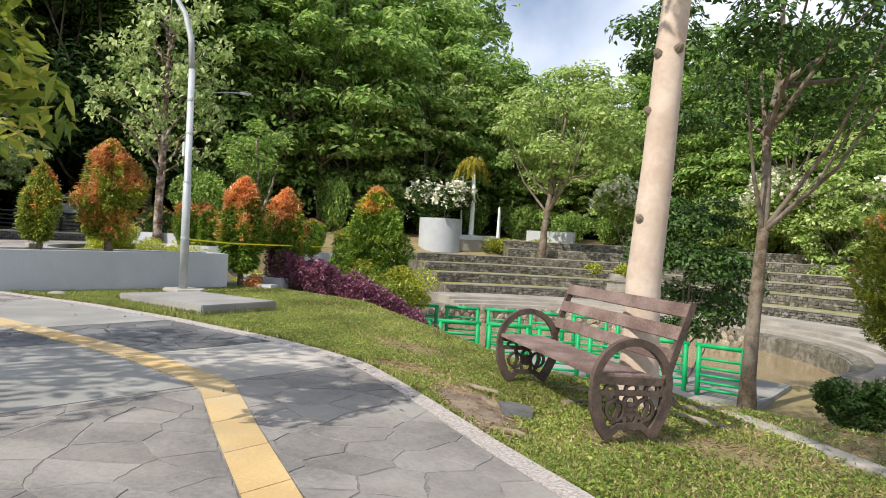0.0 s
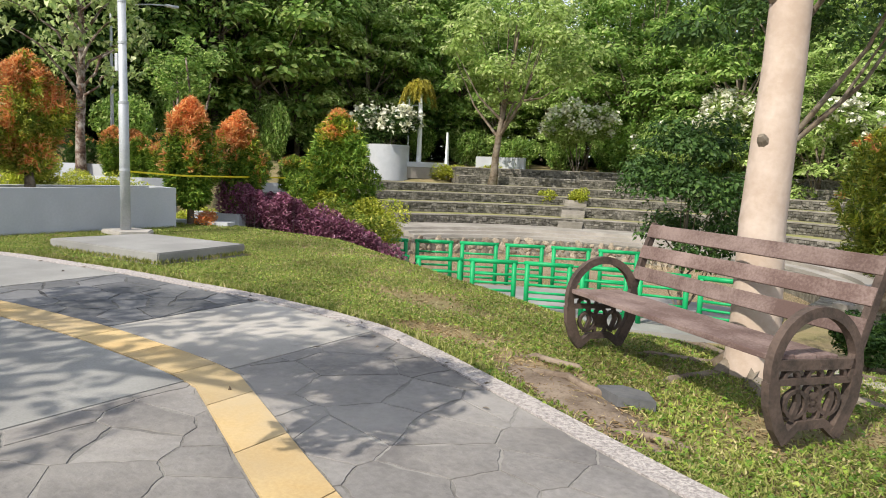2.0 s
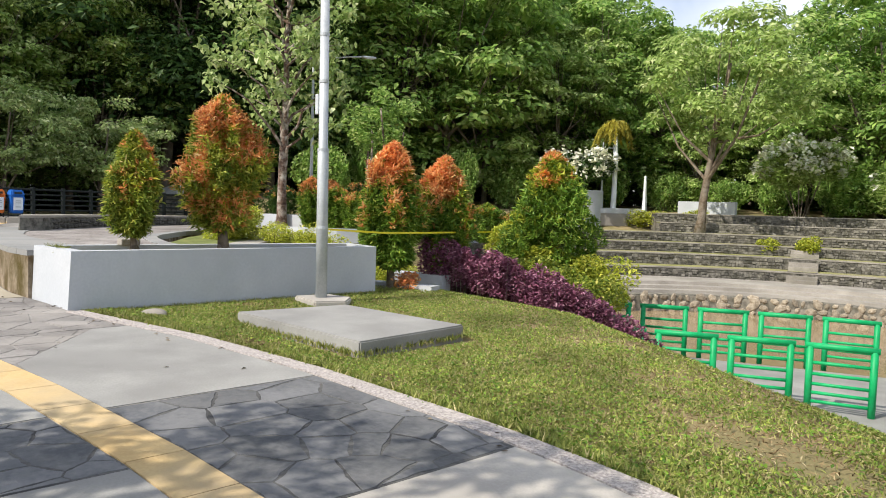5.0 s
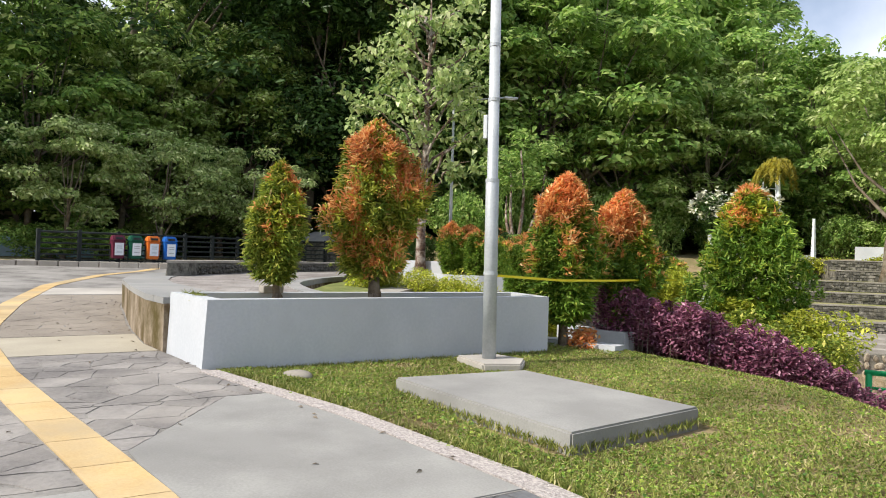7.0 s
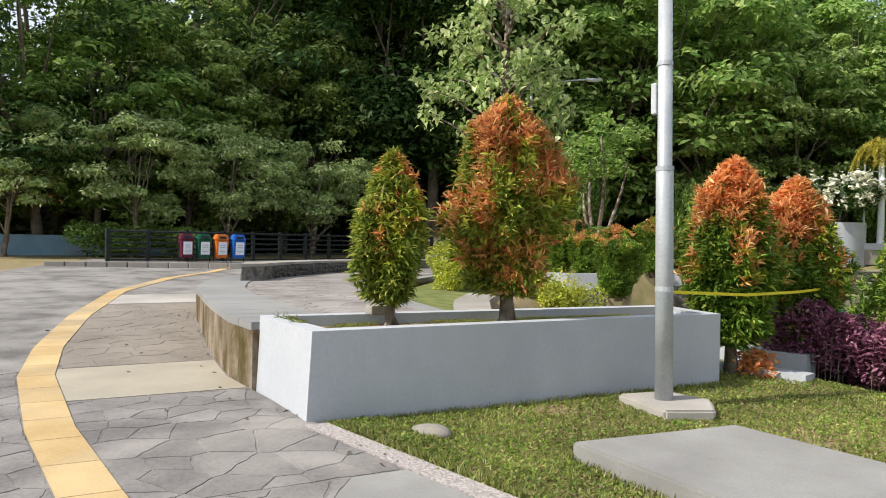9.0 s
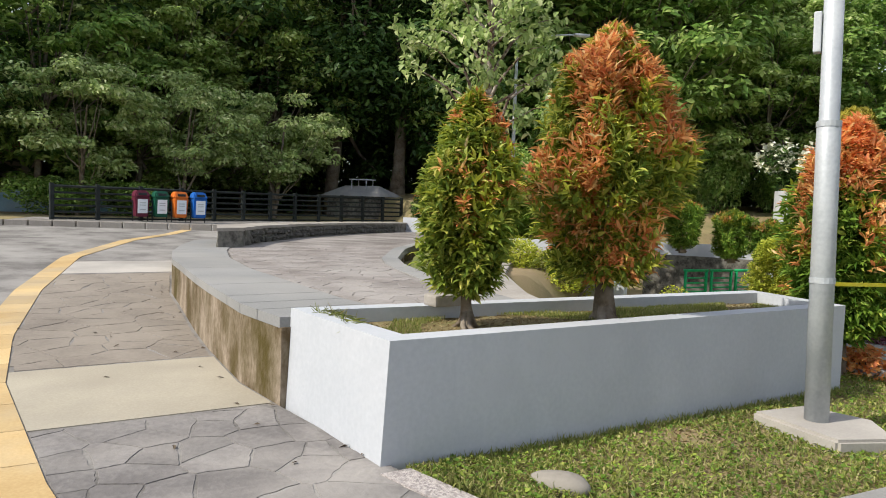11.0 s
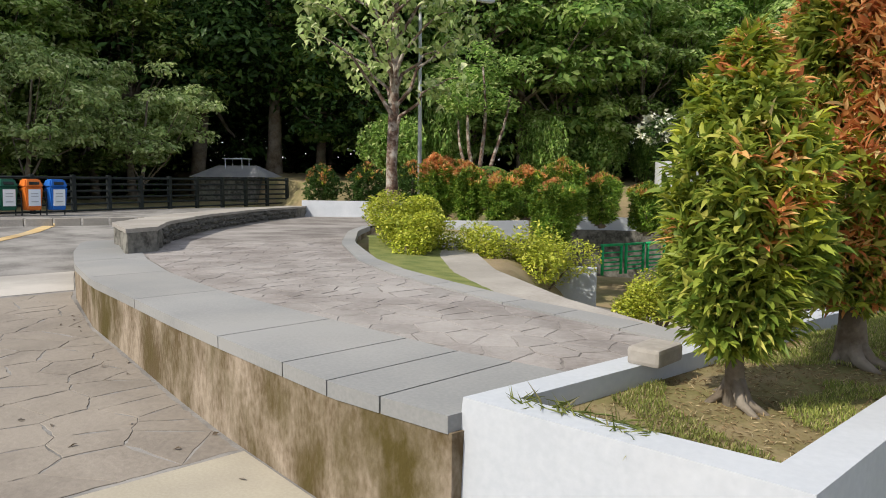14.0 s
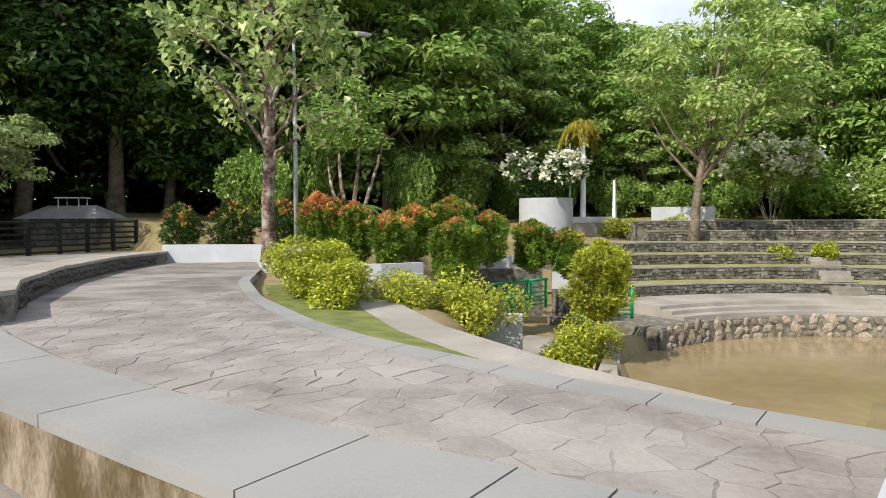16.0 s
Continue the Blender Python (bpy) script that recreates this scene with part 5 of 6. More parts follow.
tree_mesh("slender_tree", 8, 0.16, (7.4, 3.0, 3.0, 2.6), 0.17, "leaf_dark", np.random.default_rng(201), 60, 200, 0.55, (0.2, 0.3), clump_r=0.75, label="slender grey-barked tree with an open dark crown", at=(9.15, 10.0, -1.75))
tree_mesh("young_tree", 3, 0.06, (2.65, 1.3, 1.3, 1.65), 0.13, "leaf_dark", np.random.default_rng(202), 52, 190, 0.2, (0, 0), clump_r=0.5, label="small dense dark green tree by the railing", at=(7.45, 11.3, -1.72))


def broadleaf(at, seed, label):
    """Upright trunk, steep branches from a fork, large leaves hanging in loose tufts towards the branch ends."""
    rng = np.random.default_rng(seed)
    t = thing("broadleaf_tree", at, label, "tree")
    ax_ = [(0.0, 0.0, -0.3), (0.02, 0.0, 0.6), (-0.08, 0.05, 1.8), (0.06, 0.02, 3.1), (0.02, 0.1, 5.0), (0.2, 0.0, 7.2), (0.15, 0.1, 9.6), (0.3, 0.0, 11.5)]
    bm = bmesh.new()
    tube(bm, ax_, [0.30, 0.21, 0.18, 0.19, 0.13, 0.10, 0.06, 0.02], 12)
    part("trunk", bm, "mottled_bark", t, "red-brown bark with pale patches", smooth=True)
    tufts = []
    for i in range(26):
        z0 = 2.9 + 7.2 * (i / 25) ** 1.15
        a = 2.4 * i + rng.uniform(-0.3, 0.3)
        L_ = rng.uniform(2.2, 3.7) * (1.0 - 0.45 * i / 25)
        rise = rng.uniform(0.7, 1.3)
        bx_, by_ = np.interp(z0, [p[2] for p in ax_], [p[0] for p in ax_]), np.interp(z0, [p[2] for p in ax_], [p[1] for p in ax_])
        q = np.linspace(0, 1, 7)
        rr = L_ * q
        zz_ = z0 + L_ * (rise * 1.5 * q - 0.75 * rise * q ** 2)
        line = [(bx_ + r * math.cos(a) + 0.10 * math.sin(4 * k + i), by_ + r * math.sin(a) + 0.10 * math.cos(3 * k + i), z) for k, (r, z) in enumerate(zip(rr, zz_))]
        bm = bmesh.new()
        tube(bm, line, [0.075, 0.06, 0.048, 0.038, 0.028, 0.018, 0.008], 6, False)
        part("branch", bm, "mottled_bark", t, smooth=True)
        for k in (3, 4, 5, 6, 6):
            if rng.uniform() < 0.86:
                tufts.append(np.array(line[k]) + rng.normal(0, 0.28, 3))
    tufts = np.array(tufts)
    per = 24
    p = np.repeat(tufts, per, 0) + rng.normal(0, 1, (len(tufts) * per, 3)) * np.array([0.25, 0.25, 0.2])
    d = rng.normal(size=p.shape) * np.array([1, 1, 0.4]) + np.array([0, 0, -0.75])
    leaves("crown", p, 0.32, 0.19, "leaf_pale", t, rng, 0, dirs=d, spread=0.1, fine=True)
    return t


broadleaf((-17.6, 12.4, 0.35), 203, "tree with patchy red-brown bark and large pale hanging leaves")


def leaning(at, seed, label):
    """Several bare crooked stems that lean out of the shade."""
    rng = np.random.default_rng(seed)
    t = thing("crooked_tree", at, label, "tree")
    for k, (dx, dy, h) in enumerate(((-2.2, 0.6, 4.2), (-0.9, -0.2, 5.4), (1.0, 0.5, 5.0), (0.3, -0.4, 6.2))):
        bm = bmesh.new()
        q = np.linspace(0, 1, 9)
        tube(bm, [(dx * u ** 0.7 + 0.22 * math.sin(5 * u + k), dy * u + 0.2 * math.cos(6 * u + k), -0.2 + h * u) for u in q], [float(0.13 - 0.09 * u) for u in q], 7)
        part("stem", bm, "mottled_bark", t, smooth=True)
    cs_ = ball(rng, 26, (2.6, 2.0, 1.6), 0.3) + np.array([0, 0, 5.6])
    leaves("crown", np.concatenate([c + ball(rng, 60, (0.7, 0.7, 0.4), 0.3) for c in cs_]), 0.3, 0.14, "leaf_forest", t, rng)
    return t


leaning((-21.0, 20.2, 0.5), 211, "crooked tree with several pale leaning stems")

road_lamp = thing("street_lamp", (-18.4, 14.3, 0.3), "tall thin grey street lamp with a single arm", "lamp post")
bm = bmesh.new()
tube(bm, [(0, 0, -0.2), (0, 0, 4.0), (0, 0, 7.4)], [0.085, 0.07, 0.05], 10)
part("column", bm, "galvanised", road_lamp, smooth=True)
bm = bmesh.new()
tube(bm, [(0, 0, 7.35), (0.25, 0.6, 7.62), (0.6, 1.5, 7.8), (0.85, 2.05, 7.85)], [0.04, 0.035, 0.03, 0.03], 8)
part("arm", bm, "galvanised", road_lamp, smooth=True)
bm = bmesh.new()
box(bm, (0.2, 0.62, 0.10), (0.95, 2.35, 7.86), -22, 0.03)
head_ = part("lamp_head", bm, "galvanised", road_lamp)
bm = bmesh.new()
box(bm, (0.14, 0.42, 0.02), (0.95, 2.35, 7.805), -22)
part("lens", bm, "label_white", head_)

for k, (x, y, r_, h_) in enumerate(((-31.5, -5.0, 3.0, 4.4), (-30.8, 0.2, 2.7, 4.0), (-31.6, 4.6, 2.8, 4.3), (-32.4, 9.4, 2.9, 4.2))):
    tree_mesh("orchard_tree", 6, 0.13, (h_, r_, r_, 2.6), 0.26, "leaf_pale", np.random.default_rng(220 + k), 44, 120, 0.3, (0.5, 0.3), clump_r=0.75, label="low spreading tree with pale green leaves behind the fence", at=(x, y, 0.45), group="orchard trees")

house = thing("house", (-45.0, -5.6, 0.4), "house with a red tiled roof behind the trees", "house", rz=8)
bm = bmesh.new()
box(bm, (6.0, 8.0, 3.0), (0, 0, 1.5))
part("wall", bm, "cream_concrete", house)
bm = bmesh.new()
v8 = [bm.verts.new(p) for p in ((-3.6, -4.6, 2.9), (3.6, -4.6, 2.9), (3.6, 4.6, 2.9), (-3.6, 4.6, 2.9), (0, -2.4, 5.0), (0, 2.4, 5.0))]
for q in ((0, 1, 4), (1, 2, 5, 4), (2, 3, 5), (3, 0, 4, 5), (3, 2, 1, 0)):
    bm.faces.new([v8[i] for i in q])
roof_ = part("roof", bm, "red_roof", house, "red clay tile roof")
for k in range(9):
    u = (k + 0.5) / 9
    bm = bmesh.new()
    box(bm, (0.10, 9.2 - 4.4 * u, 0.07), (3.6 - 3.6 * u + 0.03, 0, 2.9 + 2.1 * u + 0.04), 0, 0.01, ry=30)
    part("tile_row", bm, "red_roof", roof_)
tree_mesh("terrace_tree", 12, 0.28, (8.6, 4.6, 4.4, 3.9), 0.38, "leaf_light", np.random.default_rng(204), 70, 120, 0.35, (1.3, 0.3), clump_r=1.3, label="leaning tree with a light green crown on the top terrace", at=(-11.5, 36.4, 0.4))
tree_mesh("overhanging_tree", 8, 0.2, (4.3, 2.3, 1.7, 1.5), 0.20, "leaf_light", np.random.default_rng(205), 24, 95, 0.4, (0.2, 0.8), clump_r=0.7, label="tree with bright yellow-green leaves overhanging the walkway", at=(5.7, -6.2, -0.1))
# out of view, added only for the shade it casts on the lower lawn
tree_mesh("unseen_shade_tree", 9, 0.2, (7.4, 2.1, 2.1, 1.5), 0.20, "leaf_light", np.random.default_rng(207), 34, 130, 0.5, (-1.5, 2.6), clump_r=0.7, label="unseen leaning tree added to shade the lower lawn", at=(13.9, -6.9, -0.15))

rng = np.random.default_rng(206)
over = thing("overhanging_branch", (7.99, -3.78, 2.27), "bough of yellow-green leaves hanging over the walkway", "branch")
bm = bmesh.new()
tube(bm, [(-1.6, -1.2, 1.4), (-0.6, -0.4, 0.9), (0.2, 0.4, 0.2), (0.7, 0.95, -0.5)], [0.06, 0.045, 0.03, 0.01], 7)
part("bough", bm, "bark", over)
cs = np.array([(0.3, 0.6, 0.5), (0.55, 0.75, 0.2), (0.6, 0.85, -0.15), (0.65, 0.95, -0.45), (0.2, 0.5, 0.8), (0.45, 0.9, 0.55), (-0.3, 0.1, 0.9)])
leaves("foliage", np.concatenate([c + ball(rng, 120, (0.36, 0.36, 0.3), 0.2) for c in cs]), 0.17, 0.065, "leaf_shrub", over, rng, 0.0, 0.3)

# ---- woods ----
protos = []
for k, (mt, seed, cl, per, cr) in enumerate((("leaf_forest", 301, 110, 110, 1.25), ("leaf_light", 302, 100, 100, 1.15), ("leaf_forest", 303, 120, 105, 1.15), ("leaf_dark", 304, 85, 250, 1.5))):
    protos.append(tree_mesh("forest_tree", 16, 0.22, (8.3, 4.7, 4.7, 7.2), 0.26 if k == 3 else 0.40, mt, np.random.default_rng(seed), cl, per, 0.35, (0.5, -0.3), clump_r=cr, label=("dense-leaved tree in the wood, shade put into its dark leaves" if mt == "leaf_dark" else "tall leafy green tree in the wood"), at=(0, 0, 0), group="trees of the wood"))
rng = np.random.default_rng(305)
first = [True] * 4
spots = []
for az in np.arange(84, 196, 4.2):
    for row in range(3):
        a = az + rng.uniform(-1.6, 1.6) + 2.1 * (row % 2)
        dmin = lerp(a, [84, 95, 118, 126, 135, 150, 160, 180, 196], [40, 50, 54, 50, 46, 44, 48, 38, 37])
        if a > 178 and row > 0:
            continue
        D = dmin + 8 * row + rng.uniform(-1, 2.5)
        el = lerp(a, [84, 104, 112, 119, 126, 150, 196], [0.30, 0.26, 0.23, 0.22, 0.40, 0.44, 0.46])
        h = D * el * rng.uniform(0.85, 1.12) * (0.75 if a > 178 else 1)
        # from 151 to 163 degrees the dark kind stands in for shadowed trees
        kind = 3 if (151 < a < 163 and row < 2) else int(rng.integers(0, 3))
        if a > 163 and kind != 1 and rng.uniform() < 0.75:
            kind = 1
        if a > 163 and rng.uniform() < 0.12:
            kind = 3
        spots.append((a, D, h, kind))
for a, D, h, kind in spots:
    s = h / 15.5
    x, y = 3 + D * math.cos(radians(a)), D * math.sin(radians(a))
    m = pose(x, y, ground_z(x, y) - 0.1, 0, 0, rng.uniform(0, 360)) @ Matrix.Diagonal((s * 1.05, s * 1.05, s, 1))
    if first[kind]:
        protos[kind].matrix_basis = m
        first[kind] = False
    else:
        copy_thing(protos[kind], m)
# undergrowth behind the first trunks, its dark colour standing in for the wood's shade
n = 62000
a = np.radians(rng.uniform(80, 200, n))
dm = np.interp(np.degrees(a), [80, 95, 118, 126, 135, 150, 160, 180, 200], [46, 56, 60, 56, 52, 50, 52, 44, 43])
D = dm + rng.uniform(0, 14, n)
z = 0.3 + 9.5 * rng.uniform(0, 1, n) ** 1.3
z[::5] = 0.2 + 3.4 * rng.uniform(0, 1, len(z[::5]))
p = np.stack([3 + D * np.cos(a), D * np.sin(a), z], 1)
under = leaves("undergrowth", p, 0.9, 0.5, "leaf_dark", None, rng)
tagged(under, "undergrowth and far foliage, the wood's shade put into dark leaves", "woodland", kind="stuff")
# shrubs at the wood's edge
edge = None
for i in range(24):
    az = 86 + 4.3 * i
    if 136 < az < 139 or 150 < az < 175 or az > 184:
        continue
    dmn = lerp(az, [84, 95, 118, 126, 135, 150, 160, 180, 200], [40, 49, 52, 48, 42, 38, 34.5, 33.5, 33]) + rng.uniform(-0.5, 1.5)
    x, y = 3 + dmn * math.cos(radians(az)), dmn * math.sin(radians(az))
    m = pose(x, y, ground_z(x, y) - 0.1, 0, 0, rng.uniform(0, 360)) @ Matrix.Diagonal((rng.uniform(0.6, 1.2), rng.uniform(0.6, 1.1), rng.uniform(0.5, 1.6), 1))
    if edge is None:
        edge = bush((x, y, 0), (2.6, 2.2), 3.0, 310, "leaf_forest", "dense green bush at the edge of the wood", "wood edge bushes", n=3400, leaf=0.32)
        edge.matrix_basis = m
    else:
        copy_thing(edge, m)

# ---- lawn blades ----
rng = np.random.default_rng(400)
n = 230000
gxs = rng.uniform(-1.0, 13.5, n)
gys = np.array([north(x) for x in gxs]) + 0.06 + rng.uniform(0, 1, n) ** 1.4 * 8.0
zz = np.array([ground_z(x, y) for x, y in zip(gxs, gys)])
keep = np.ones(n, bool)
keep &= ~((gxs < 0.05) & (gys < 4.5))
keep &= ~((gxs > 1.40) & (gxs < 3.75) & (gys > 1.36) & (gys < 3.05))
bare = np.array([noise.noise((x * 0.55, y * 0.8, 2.0)) + 0.5 * noise.noise((x * 2.0, y * 2.0, 7.0)) for x, y in zip(gxs, gys)])
dirt = ((gxs - 9.55) * 0.806 - (gys - 0.42) * 0.59) ** 2 / 1.1 + ((gxs - 9.55) * 0.59 + (gys - 0.42) * 0.806) ** 2 / 0.10
worn = ((gxs - 7.2) / 0.95) ** 2 + ((gys - 2.2 + 0.25 * (gxs - 7.2)) / 0.36) ** 2
keep &= worn > 0.1 + 1.5 * rng.uniform(0, 1, n)
keep &= (bare < 0.10 + 0.6 * rng.uniform(0, 1, n)) & (dirt > 0.4 + 0.9 * rng.uniform(0, 1, n)) & (zz > -1.7)
p = np.stack([gxs, gys, zz - 0.045], 1)[keep]
far = np.clip(np.hypot(p[:, 0] - 8, p[:, 1]) / 9, 0.5, 1.2)
d = np.tile([0, 0, 1.2], (len(p), 1))
p[:, 2] += 0.05
tagged(leaves("grass", p, 0.05, 0.012, "grass_blade", None, rng, 0, dirs=d, spread=1.0), "short yellow-green lawn grass", "grass", kind="stuff")
wd = p[rng.integers(0, len(p), 42000)] + rng.normal(0, 0.02, (42000, 3)) * np.array([1, 1, 0.2])
tagged(leaves("lawn_weeds", wd, 0.034, 0.026, "leaf_hedge", None, rng, 0, dirs=rng.normal(size=(42000, 3)) * np.array([1, 1, 0.3]), spread=0.1), "small broad-leaved weeds matted into the lawn", "weeds", kind="stuff")
dn = 36000
dx_ = rng.uniform(-0.2, 12.5, dn)
dy_ = np.array([north(x) for x in dx_]) + 0.05 + rng.uniform(0, 1, dn) ** 1.3 * 5.0
ok_ = ~((dx_ < 0.05) & (dy_ < 4.5)) & ~((dx_ > 1.40) & (dx_ < 3.75) & (dy_ > 1.36) & (dy_ < 3.05))
dp = np.stack([dx_, dy_, [ground_z(x, y) - 0.008 for x, y in zip(dx_, dy_)]], 1)[ok_]
po2 = np.stack([rng.uniform(-1.05, -0.18, 5000), rng.uniform(0.1, 4.3, 5000), np.full(5000, 0.607)], 1)
tagged(leaves("planter_litter", po2, 0.034, 0.006, "straw", None, rng, 0, dirs=rng.normal(size=(5000, 3)) * np.array([1, 1, 0.25]), spread=0.1), "dry straw and leaf litter on the planter soil", "litter", kind="stuff")
tagged(leaves("dry_grass", dp, 0.055, 0.010, "straw", None, rng, 0, dirs=rng.normal(size=(len(dp), 3)) * np.array([1, 1, 0.25]), spread=0.1), "dry straw-brown grass and litter lying on the lawn", "grass", kind="stuff")
pg = np.stack([rng.uniform(-1.06, -0.18, 22000), rng.uniform(0.1, 4.3, 22000), np.full(22000, 0.62)], 1)
pg = pg[[noise.noise((q[0] * 2, q[1] * 2, 1)) < -0.02 for q in pg]]
tf = np.stack([rng.uniform(-1.16, -0.55, 260), rng.uniform(-0.02, 0.12, 260), rng.uniform(0.60, 0.72, 260)], 1)
tagged(leaves("grass_tuft", tf, 0.13, 0.006, "grass_blade", None, rng, 0, dirs=rng.normal(size=(260, 3)) * np.array([0.8, 0.5, 0.2]) + np.array([-0.2, -0.3, 0.5]), spread=0.3), "thin grass growing over the planter edge", "grass", kind="stuff")
tagged(leaves("planter_grass", pg, 0.032, 0.006, "grass_blade", None, rng, 0, dirs=np.tile([0, 0, 1.0], (len(pg), 1))), "thin grass growing in the planter", "grass", kind="stuff")

# bare earth by the bench
bm = bmesh.new()
ctr = (9.55, 0.42)
ring0 = bm.verts.new((*ctr, ground_z(*ctr) - 0.004))
rings = []
for q in (0.5, 1.0):
    r = []
    for k in range(28):
        an = 2 * math.pi * k / 28
        w_ = q * (1 + 0.25 * noise.noise((2 * math.cos(an), 2 * math.sin(an), 4)))
        lx, ly = 1.05 * w_ * math.cos(an), 0.34 * w_ * math.sin(an)
        x, y = ctr[0] + lx * 0.806 + ly * 0.59, ctr[1] - lx * 0.59 + ly * 0.806
        r.append(bm.verts.new((x, y, ground_z(x, y) - (0.006 if q < 1 else 0.06) + 0.004 * noise.noise((x * 5, y * 5, 0)))))
    rings.append(r)
for k in range(28):
    bm.faces.new((ring0, rings[0][k], rings[0][(k + 1) % 28]))
    bm.faces.new((rings[0][k], rings[1][k], rings[1][(k + 1) % 28], rings[0][(k + 1) % 28]))
tagged(part("bare_soil", bm, "soil", smooth=True), "bare trodden earth between the walkway and the bench", "soil", kind="structure")
for k, (pts_, r) in enumerate(((((9.0, 0.75, -0.16), (9.25, 0.64, -0.11), (9.45, 0.68, -0.10), (9.66, 0.52, -0.105), (9.9, 0.5, -0.11), (10.2, 0.36, -0.19)), 0.028), (((8.85, 0.95, -0.15), (9.05, 1.03, -0.105), (9.2, 0.96, -0.10), (9.4, 0.97, -0.11), (9.6, 0.85, -0.18)), 0.026), (((9.9, 0.02, -0.16), (10.1, -0.06, -0.11), (10.25, -0.02, -0.11), (10.4, -0.05, -0.12), (10.6, 0.0, -0.19)), 0.026))):
    bm = bmesh.new()
    tube(bm, [(x, y, z - 0.022) for x, y, z in pts_], [r * 0.6] + [r] * (len(pts_) - 2) + [r * 0.4], 8)
    tagged(part("tree_root", bm, "soil", smooth=True), "exposed tree root worn smooth in the soil", "root", "exposed roots")
bm = bmesh.new()
prism(bm, [(9.72, 0.52), (9.9, 0.38), (10.12, 0.42), (10.02, 0.58), (9.85, 0.62)], -0.15, -0.085)
tagged(part("slate_piece", bm, "slate"), "loose piece of grey slate on the soil", "stone")
bm = bmesh.new()
bmesh.ops.create_icosphere(bm, subdivisions=3, radius=1.0, matrix=Matrix.Diagonal((0.17, 0.11, 0.06, 1)))
for v_ in bm.verts:
    v_.co *= 1 + 0.25 * noise.noise(v_.co * 6)
rk = part("rock", bm, "edge_stone", smooth=True)
rk.matrix_basis = pose(0.58, 0.75, -0.015, 0, 0, 35)
tagged(rk, "flat grey rock lying in the grass", "rock")
# low kerb at the lower lawn
bm = bmesh.new()
for k in range(6):
    box(bm, (0.9, 0.16, 0.24), (10.75 + 0.75 * k, 2.35 - 0.55 * k, -0.26), -36, 0.015)
tagged(part("lawn_kerb", bm, "rim"), "broken grey concrete kerb along the lawn", "kerb", kind="structure")

rng = np.random.default_rng(450)
lx = rng.uniform(-7.5, 9.5, 64)
ly = np.array([north(x) for x in lx]) - 0.03 - np.abs(rng.normal(0, 0.22, 64))
far_ = rng.uniform(0, 1, 64) < 0.25
ly = np.where(far_, np.array([strip(x) for x in lx]) + rng.uniform(-0.8, 1.0, 64), ly)
lp = np.stack([lx, ly, [walk_z(x) + 0.014 for x in lx]], 1)
tagged(leaves("leaf_litter", lp, 0.06, 0.025, "bark", None, rng, 0, dirs=rng.normal(size=(64, 3)) * np.array([1, 1, 0.12]), spread=0.05), "dry brown leaves scattered on the paving", "leaves", kind="stuff")
tu = rng.uniform(0.1, 4.4, 900)
tp_ = np.stack([0.03 + np.abs(rng.normal(0, 0.05, 900)), tu, np.full(900, -0.02)], 1)
ex = rng.uniform(0.3, 9.0, 1500)
te = np.stack([ex, np.array([north(x) for x in ex]) + 0.05 + np.abs(rng.normal(0, 0.03, 1500)), np.array([walk_z(x) + 0.03 for x in ex])], 1)
pe = rng.uniform(0, 1, 1500)
cor = np.array([(1.46, 1.38), (3.71, 1.52), (3.53, 3.02), (1.58, 2.80), (1.46, 1.38)])
ta = np.stack([np.interp(pe * 4, range(5), cor[:, 0]) + rng.normal(0, 0.03, 1500), np.interp(pe * 4, range(5), cor[:, 1]) - 0.03 + rng.normal(0, 0.03, 1500), np.full(1500, -0.035)], 1)
tall = np.concatenate([tp_, te, ta])
tagged(leaves("edge_grass", tall, 0.09, 0.013, "grass_blade", None, rng, 0, dirs=np.tile([0, 0, 1.0], (len(tall), 1)), spread=0.4), "longer grass along the walls, pad and edging", "grass", kind="stuff")

# ---- stones of the pond wall ----
rng = np.random.default_rng(500)
stone_meshes = []
for k in range(6):
    bm = bmesh.new()
    bmesh.ops.create_icosphere(bm, subdivisions=1, radius=1.0)
    for v_ in bm.verts:
        v_.co *= 1 + 0.35 * noise.noise(v_.co * 1.7 + Vector((k * 5, 0, 0)))
    me = bpy.data.meshes.new("stone")
    bm.to_mesh(me); bm.free()
    me.materials.append(M["pond_stone"])
    stone_meshes.append(me)
pond_wall = tagged(arc("pond_wall", 8.9, 9.1, -3.3, -2.06, A0, A1 + 20, "rubble"), "rubble-stone wall around the pond", "wall", kind="structure")
cnt = 0
for row in range(3):
    ang = 62 + row * 1.1
    while ang < 168 and cnt < 290:
        s = rng.uniform(0.12, 0.29)
        ob = new("stone", stone_meshes[int(rng.integers(0, 6))])
        r_ = 8.9
        ob.matrix_basis = pose(POND[0] + r_ * math.cos(radians(ang)), POND[1] + r_ * math.sin(radians(ang)), -2.66 + 0.27 * row + rng.uniform(-0.03, 0.03), rng.uniform(0, 360), 0, ang) @ Matrix.Diagonal((0.09, s * 1.1, s * 0.7, 1))
        ob.parent = pond_wall
        ang += math.degrees(2.15 * s / r_)
        cnt += 1

# ---- paving stones ----


def clip(poly, px_, py_, nx_, ny_):
    """Keep the part of a polygon with (p - point) . normal <= 0."""
    out = []
    for i in range(len(poly)):
        a, b = poly[i], poly[(i + 1) % len(poly)]
        da, db = (a[0] - px_) * nx_ + (a[1] - py_) * ny_, (b[0] - px_) * nx_ + (b[1] - py_) * ny_
        if da <= 0:
            out.append(a)
        if da * db < 0:
            t = da / (da - db)
            out.append((a[0] + t * (b[0] - a[0]), a[1] + t * (b[1] - a[1])))
    return out


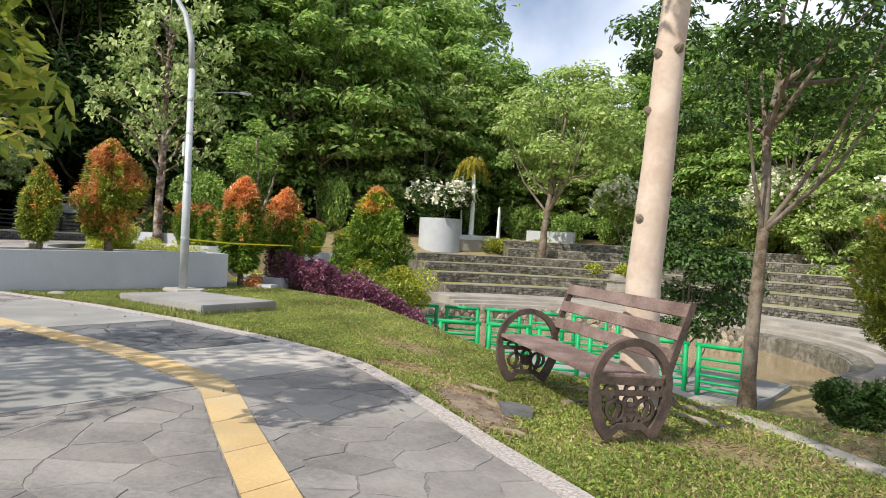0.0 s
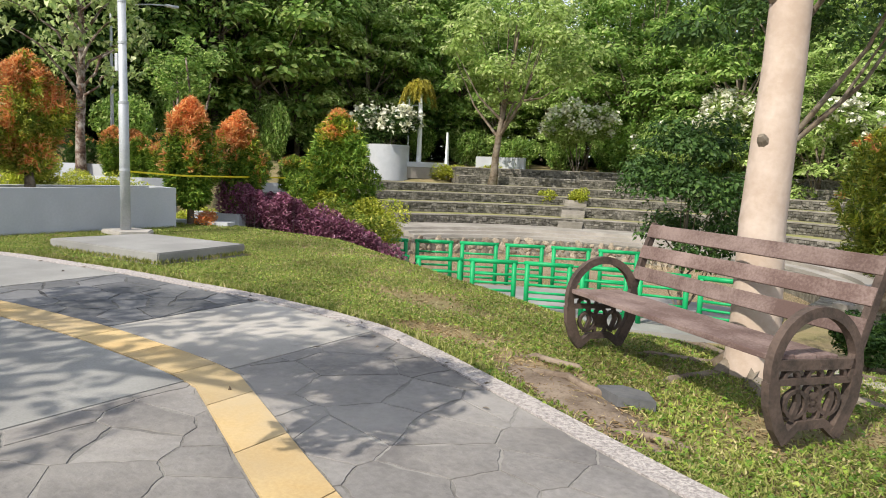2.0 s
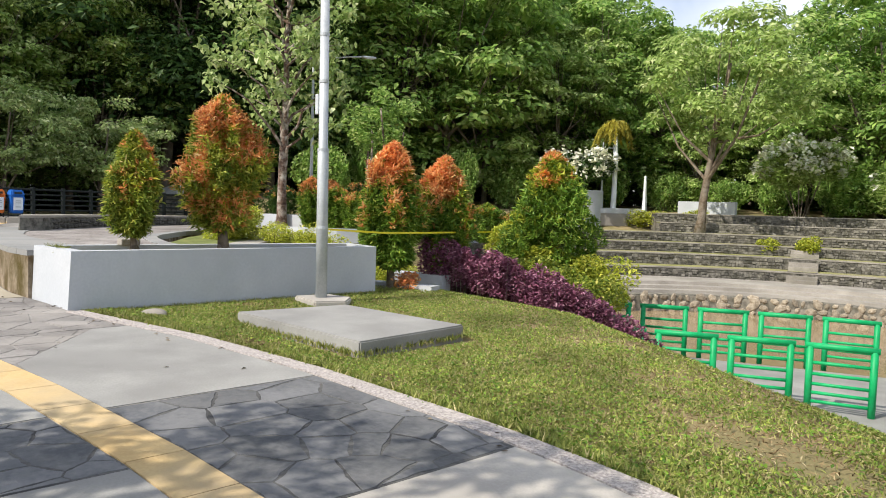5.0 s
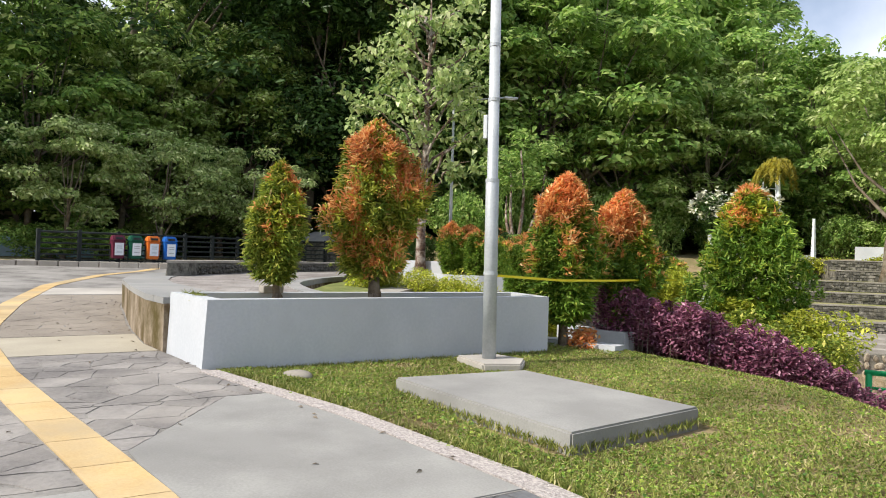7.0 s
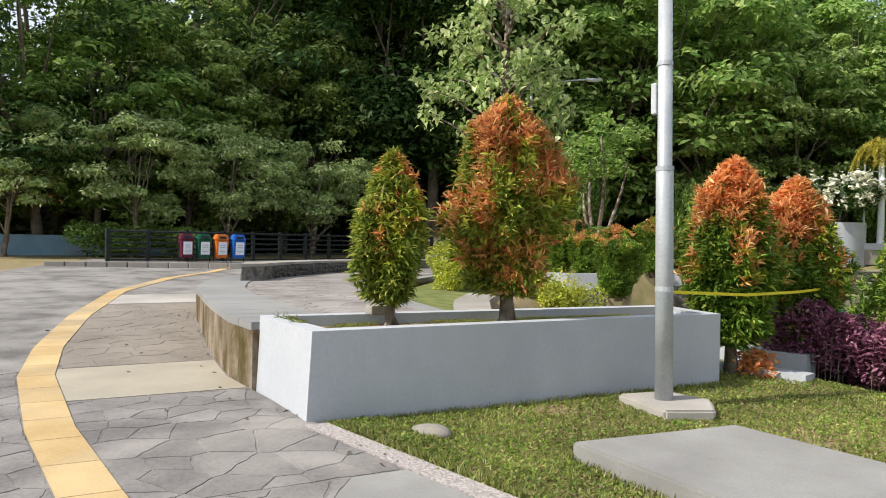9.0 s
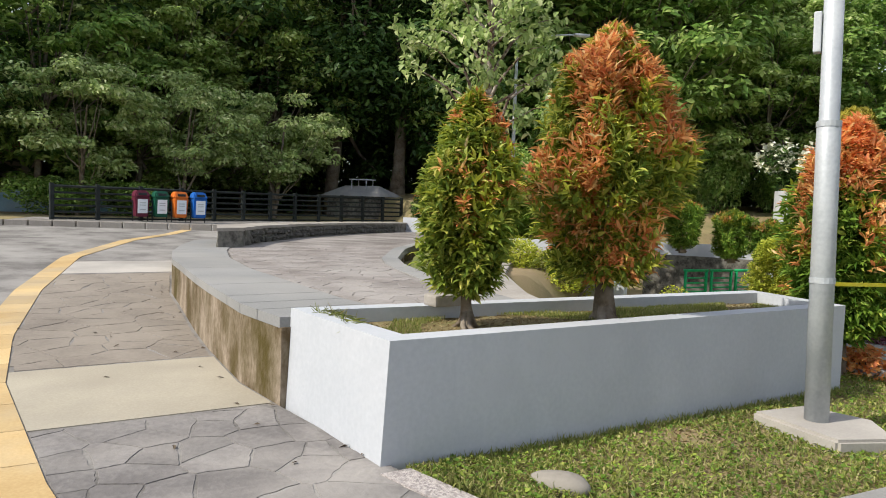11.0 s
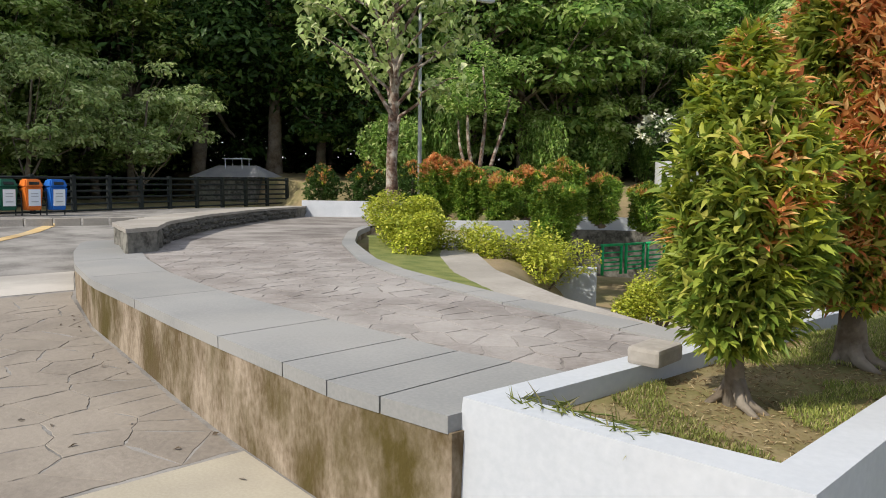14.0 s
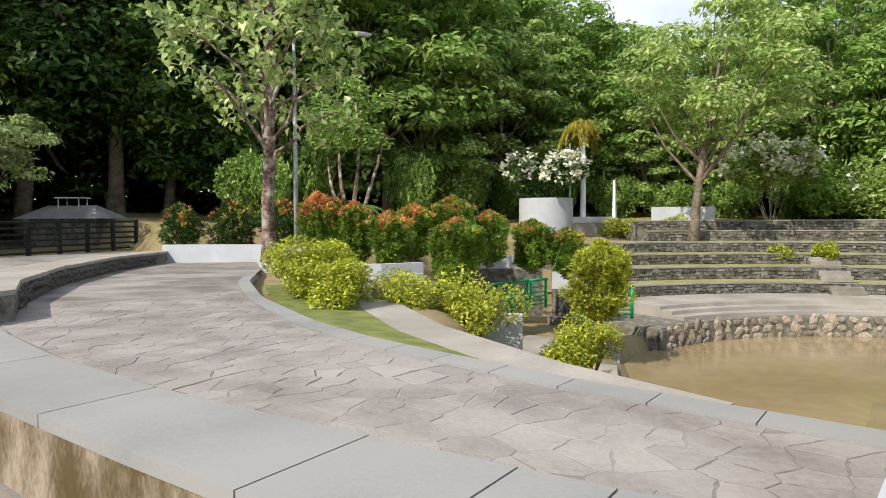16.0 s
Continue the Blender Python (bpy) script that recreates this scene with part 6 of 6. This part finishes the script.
def crazy(x0, x1, y0, y1, cell, gap, seed):
    """Irregular stones: Voronoi cells of a jittered grid, each drawn in by half a joint."""
    r = np.random.default_rng(seed)
    nx_, ny_ = int((x1 - x0) / cell) + 1, int((y1 - y0) / cell) + 1
    pts_ = {(i, j): (x0 + (i + 0.5 + r.uniform(-0.42, 0.42)) * cell, y0 + (j + 0.5 + r.uniform(-0.42, 0.42)) * cell) for i in range(nx_) for j in range(ny_)}
    for key in [q for q in pts_ if r.uniform() < 0.3]:
        del pts_[key]
    for (i, j), c in pts_.items():
        poly = [(c[0] - 2 * cell, c[1] - 2 * cell), (c[0] + 2 * cell, c[1] - 2 * cell), (c[0] + 2 * cell, c[1] + 2 * cell), (c[0] - 2 * cell, c[1] + 2 * cell)]
        for di in range(-3, 4):
            for dj in range(-3, 4):
                o = pts_.get((i + di, j + dj))
                if o and o != c:
                    d = math.dist(o, c)
                    ux, uy = (o[0] - c[0]) / d, (o[1] - c[1]) / d
                    poly = clip(poly, c[0] + ux * (d / 2 - gap / 2), c[1] + uy * (d / 2 - gap / 2), ux, uy)
        if len(poly) > 2:
            yield c, poly


def fit_lines(poly, lo, hi, x0, x1):
    """Trim a stone to the strip between two lines and two cross joints."""
    poly = clip(clip(poly, x0, 0, -1, 0), x1, 0, 1, 0)
    for fn, s in ((lo, -1), (hi, 1)):
        if len(poly) < 3:
            return []
        cx = sum(p[0] for p in poly) / len(poly)
        k = (fn(cx + 0.1) - fn(cx - 0.1)) / 0.2
        ln = math.hypot(k, 1)
        poly = clip(poly, cx, fn(cx), -s * k / ln, s / ln)
    return poly


def stone(name, poly, zf, lift, material, parent):
    if len(poly) < 3:
        return
    cx, cy = sum(p[0] for p in poly) / len(poly), sum(p[1] for p in poly) / len(poly)
    area = 0.5 * abs(sum(a[0] * b[1] - b[0] * a[1] for a, b in zip(poly, poly[1:] + poly[:1])))
    if area < 0.006:
        return
    rough = []
    for a, b in zip(poly, poly[1:] + poly[:1]):
        L_ = math.dist(a, b)
        rough.append(a)
        if L_ > 0.12:
            for q in (0.2, 0.42, 0.63, 0.83):
                k = RNG.uniform(-0.02, 0.10) * L_ * 0.5
                mx_, my_ = a[0] + q * (b[0] - a[0]), a[1] + q * (b[1] - a[1])
                dl = math.hypot(cx - mx_, cy - my_) + 1e-6
                rough.append((mx_ + k * (cx - mx_) / dl, my_ + k * (cy - my_) / dl))
    poly = rough
    tilt = RNG.uniform(-0.003, 0.003, 2)
    h = lift + RNG.uniform(-0.001, 0.002)
    n_ = len(poly)
    vs = [((x - cx), (y - cy), -0.04) for x, y in poly]
    vs += [((x - cx) * 0.995, (y - cy) * 0.995, zf(x, y) - zf(cx, cy) + h - 0.002 + tilt[0] * (x - cx) + tilt[1] * (y - cy)) for x, y in poly]
    vs += [((x - cx) * 0.985, (y - cy) * 0.985, zf(x, y) - zf(cx, cy) + h + tilt[0] * (x - cx) + tilt[1] * (y - cy)) for x, y in poly]
    fs = [tuple(range(2 * n_, 3 * n_))]
    for i in range(n_):
        k = (i + 1) % n_
        fs += [(i, k, n_ + k, n_ + i), (n_ + i, n_ + k, 2 * n_ + k, 2 * n_ + i)]
    ob = pydata(name, vs, fs, material, parent)
    ob.location = (cx, cy, zf(cx, cy))


wz = lambda x, y: walk_z(x)
up_, dn_ = (lambda x: strip(x) + GAP + 0.012), (lambda x: strip(x) - GAP - 0.012)
ed_ = lambda x: north(x) - (0.14 if x > 0.1 else 0.03)
for (x0, x1, lo, hi, cell, gp, mt, seed) in (
    (7.78, 12.4, up_, ed_, 0.34, 0.007, "flagstone", 1), (7.78, 11.6, south, dn_, 0.36, 0.007, "flagstone", 2),
    (4.18, 6.22, up_, ed_, 0.32, 0.010, "slate", 3), (4.18, 5.27, south, dn_, 0.36, 0.010, "slate", 4),
    (-1.35, 1.28, up_, ed_, 0.27, 0.008, "flagstone", 5), (1.3, 2.55, up_, lambda x: min(ed_(x), strip(x) + GAP + 0.9 * max(0, 2.6 - x)), 0.26, 0.014, "flagstone", 6),
    (-2.9, 3.1, lambda x: strip(x) - 1.5, dn_, 0.33, 0.007, "flagstone", 7), (-8.9, -2.96, up_, ed_, 0.36, 0.002, "sandy_stone", 8)):
    ys = [lo(x) for x in np.linspace(x0, x1, 9)] + [hi(x) for x in np.linspace(x0, x1, 9)]
    for c, poly in crazy(x0 - 0.3, x1 + 0.3, min(ys) - 0.3, max(ys) + 0.3, cell, gp, seed):
        stone("flagstone", fit_lines(poly, lo, hi, x0, x1), wz, 0.004, mt, walkway)
cop_in = lambda x: between(OUT, x) + lerp(x, [-11, -5, -1.3], [0.95, 0.72, 0.9]) + 0.03
for c, poly in crazy(-11.0, -1.1, 0.2, 6.4, 0.22, 0.006, 9):
    stone("paving_stone", fit_lines(poly, cop_in, lambda x: between(INN, x) - 0.27, -10.6, -1.24), plaza_z, 0.001, "plaza_stone", plaza)
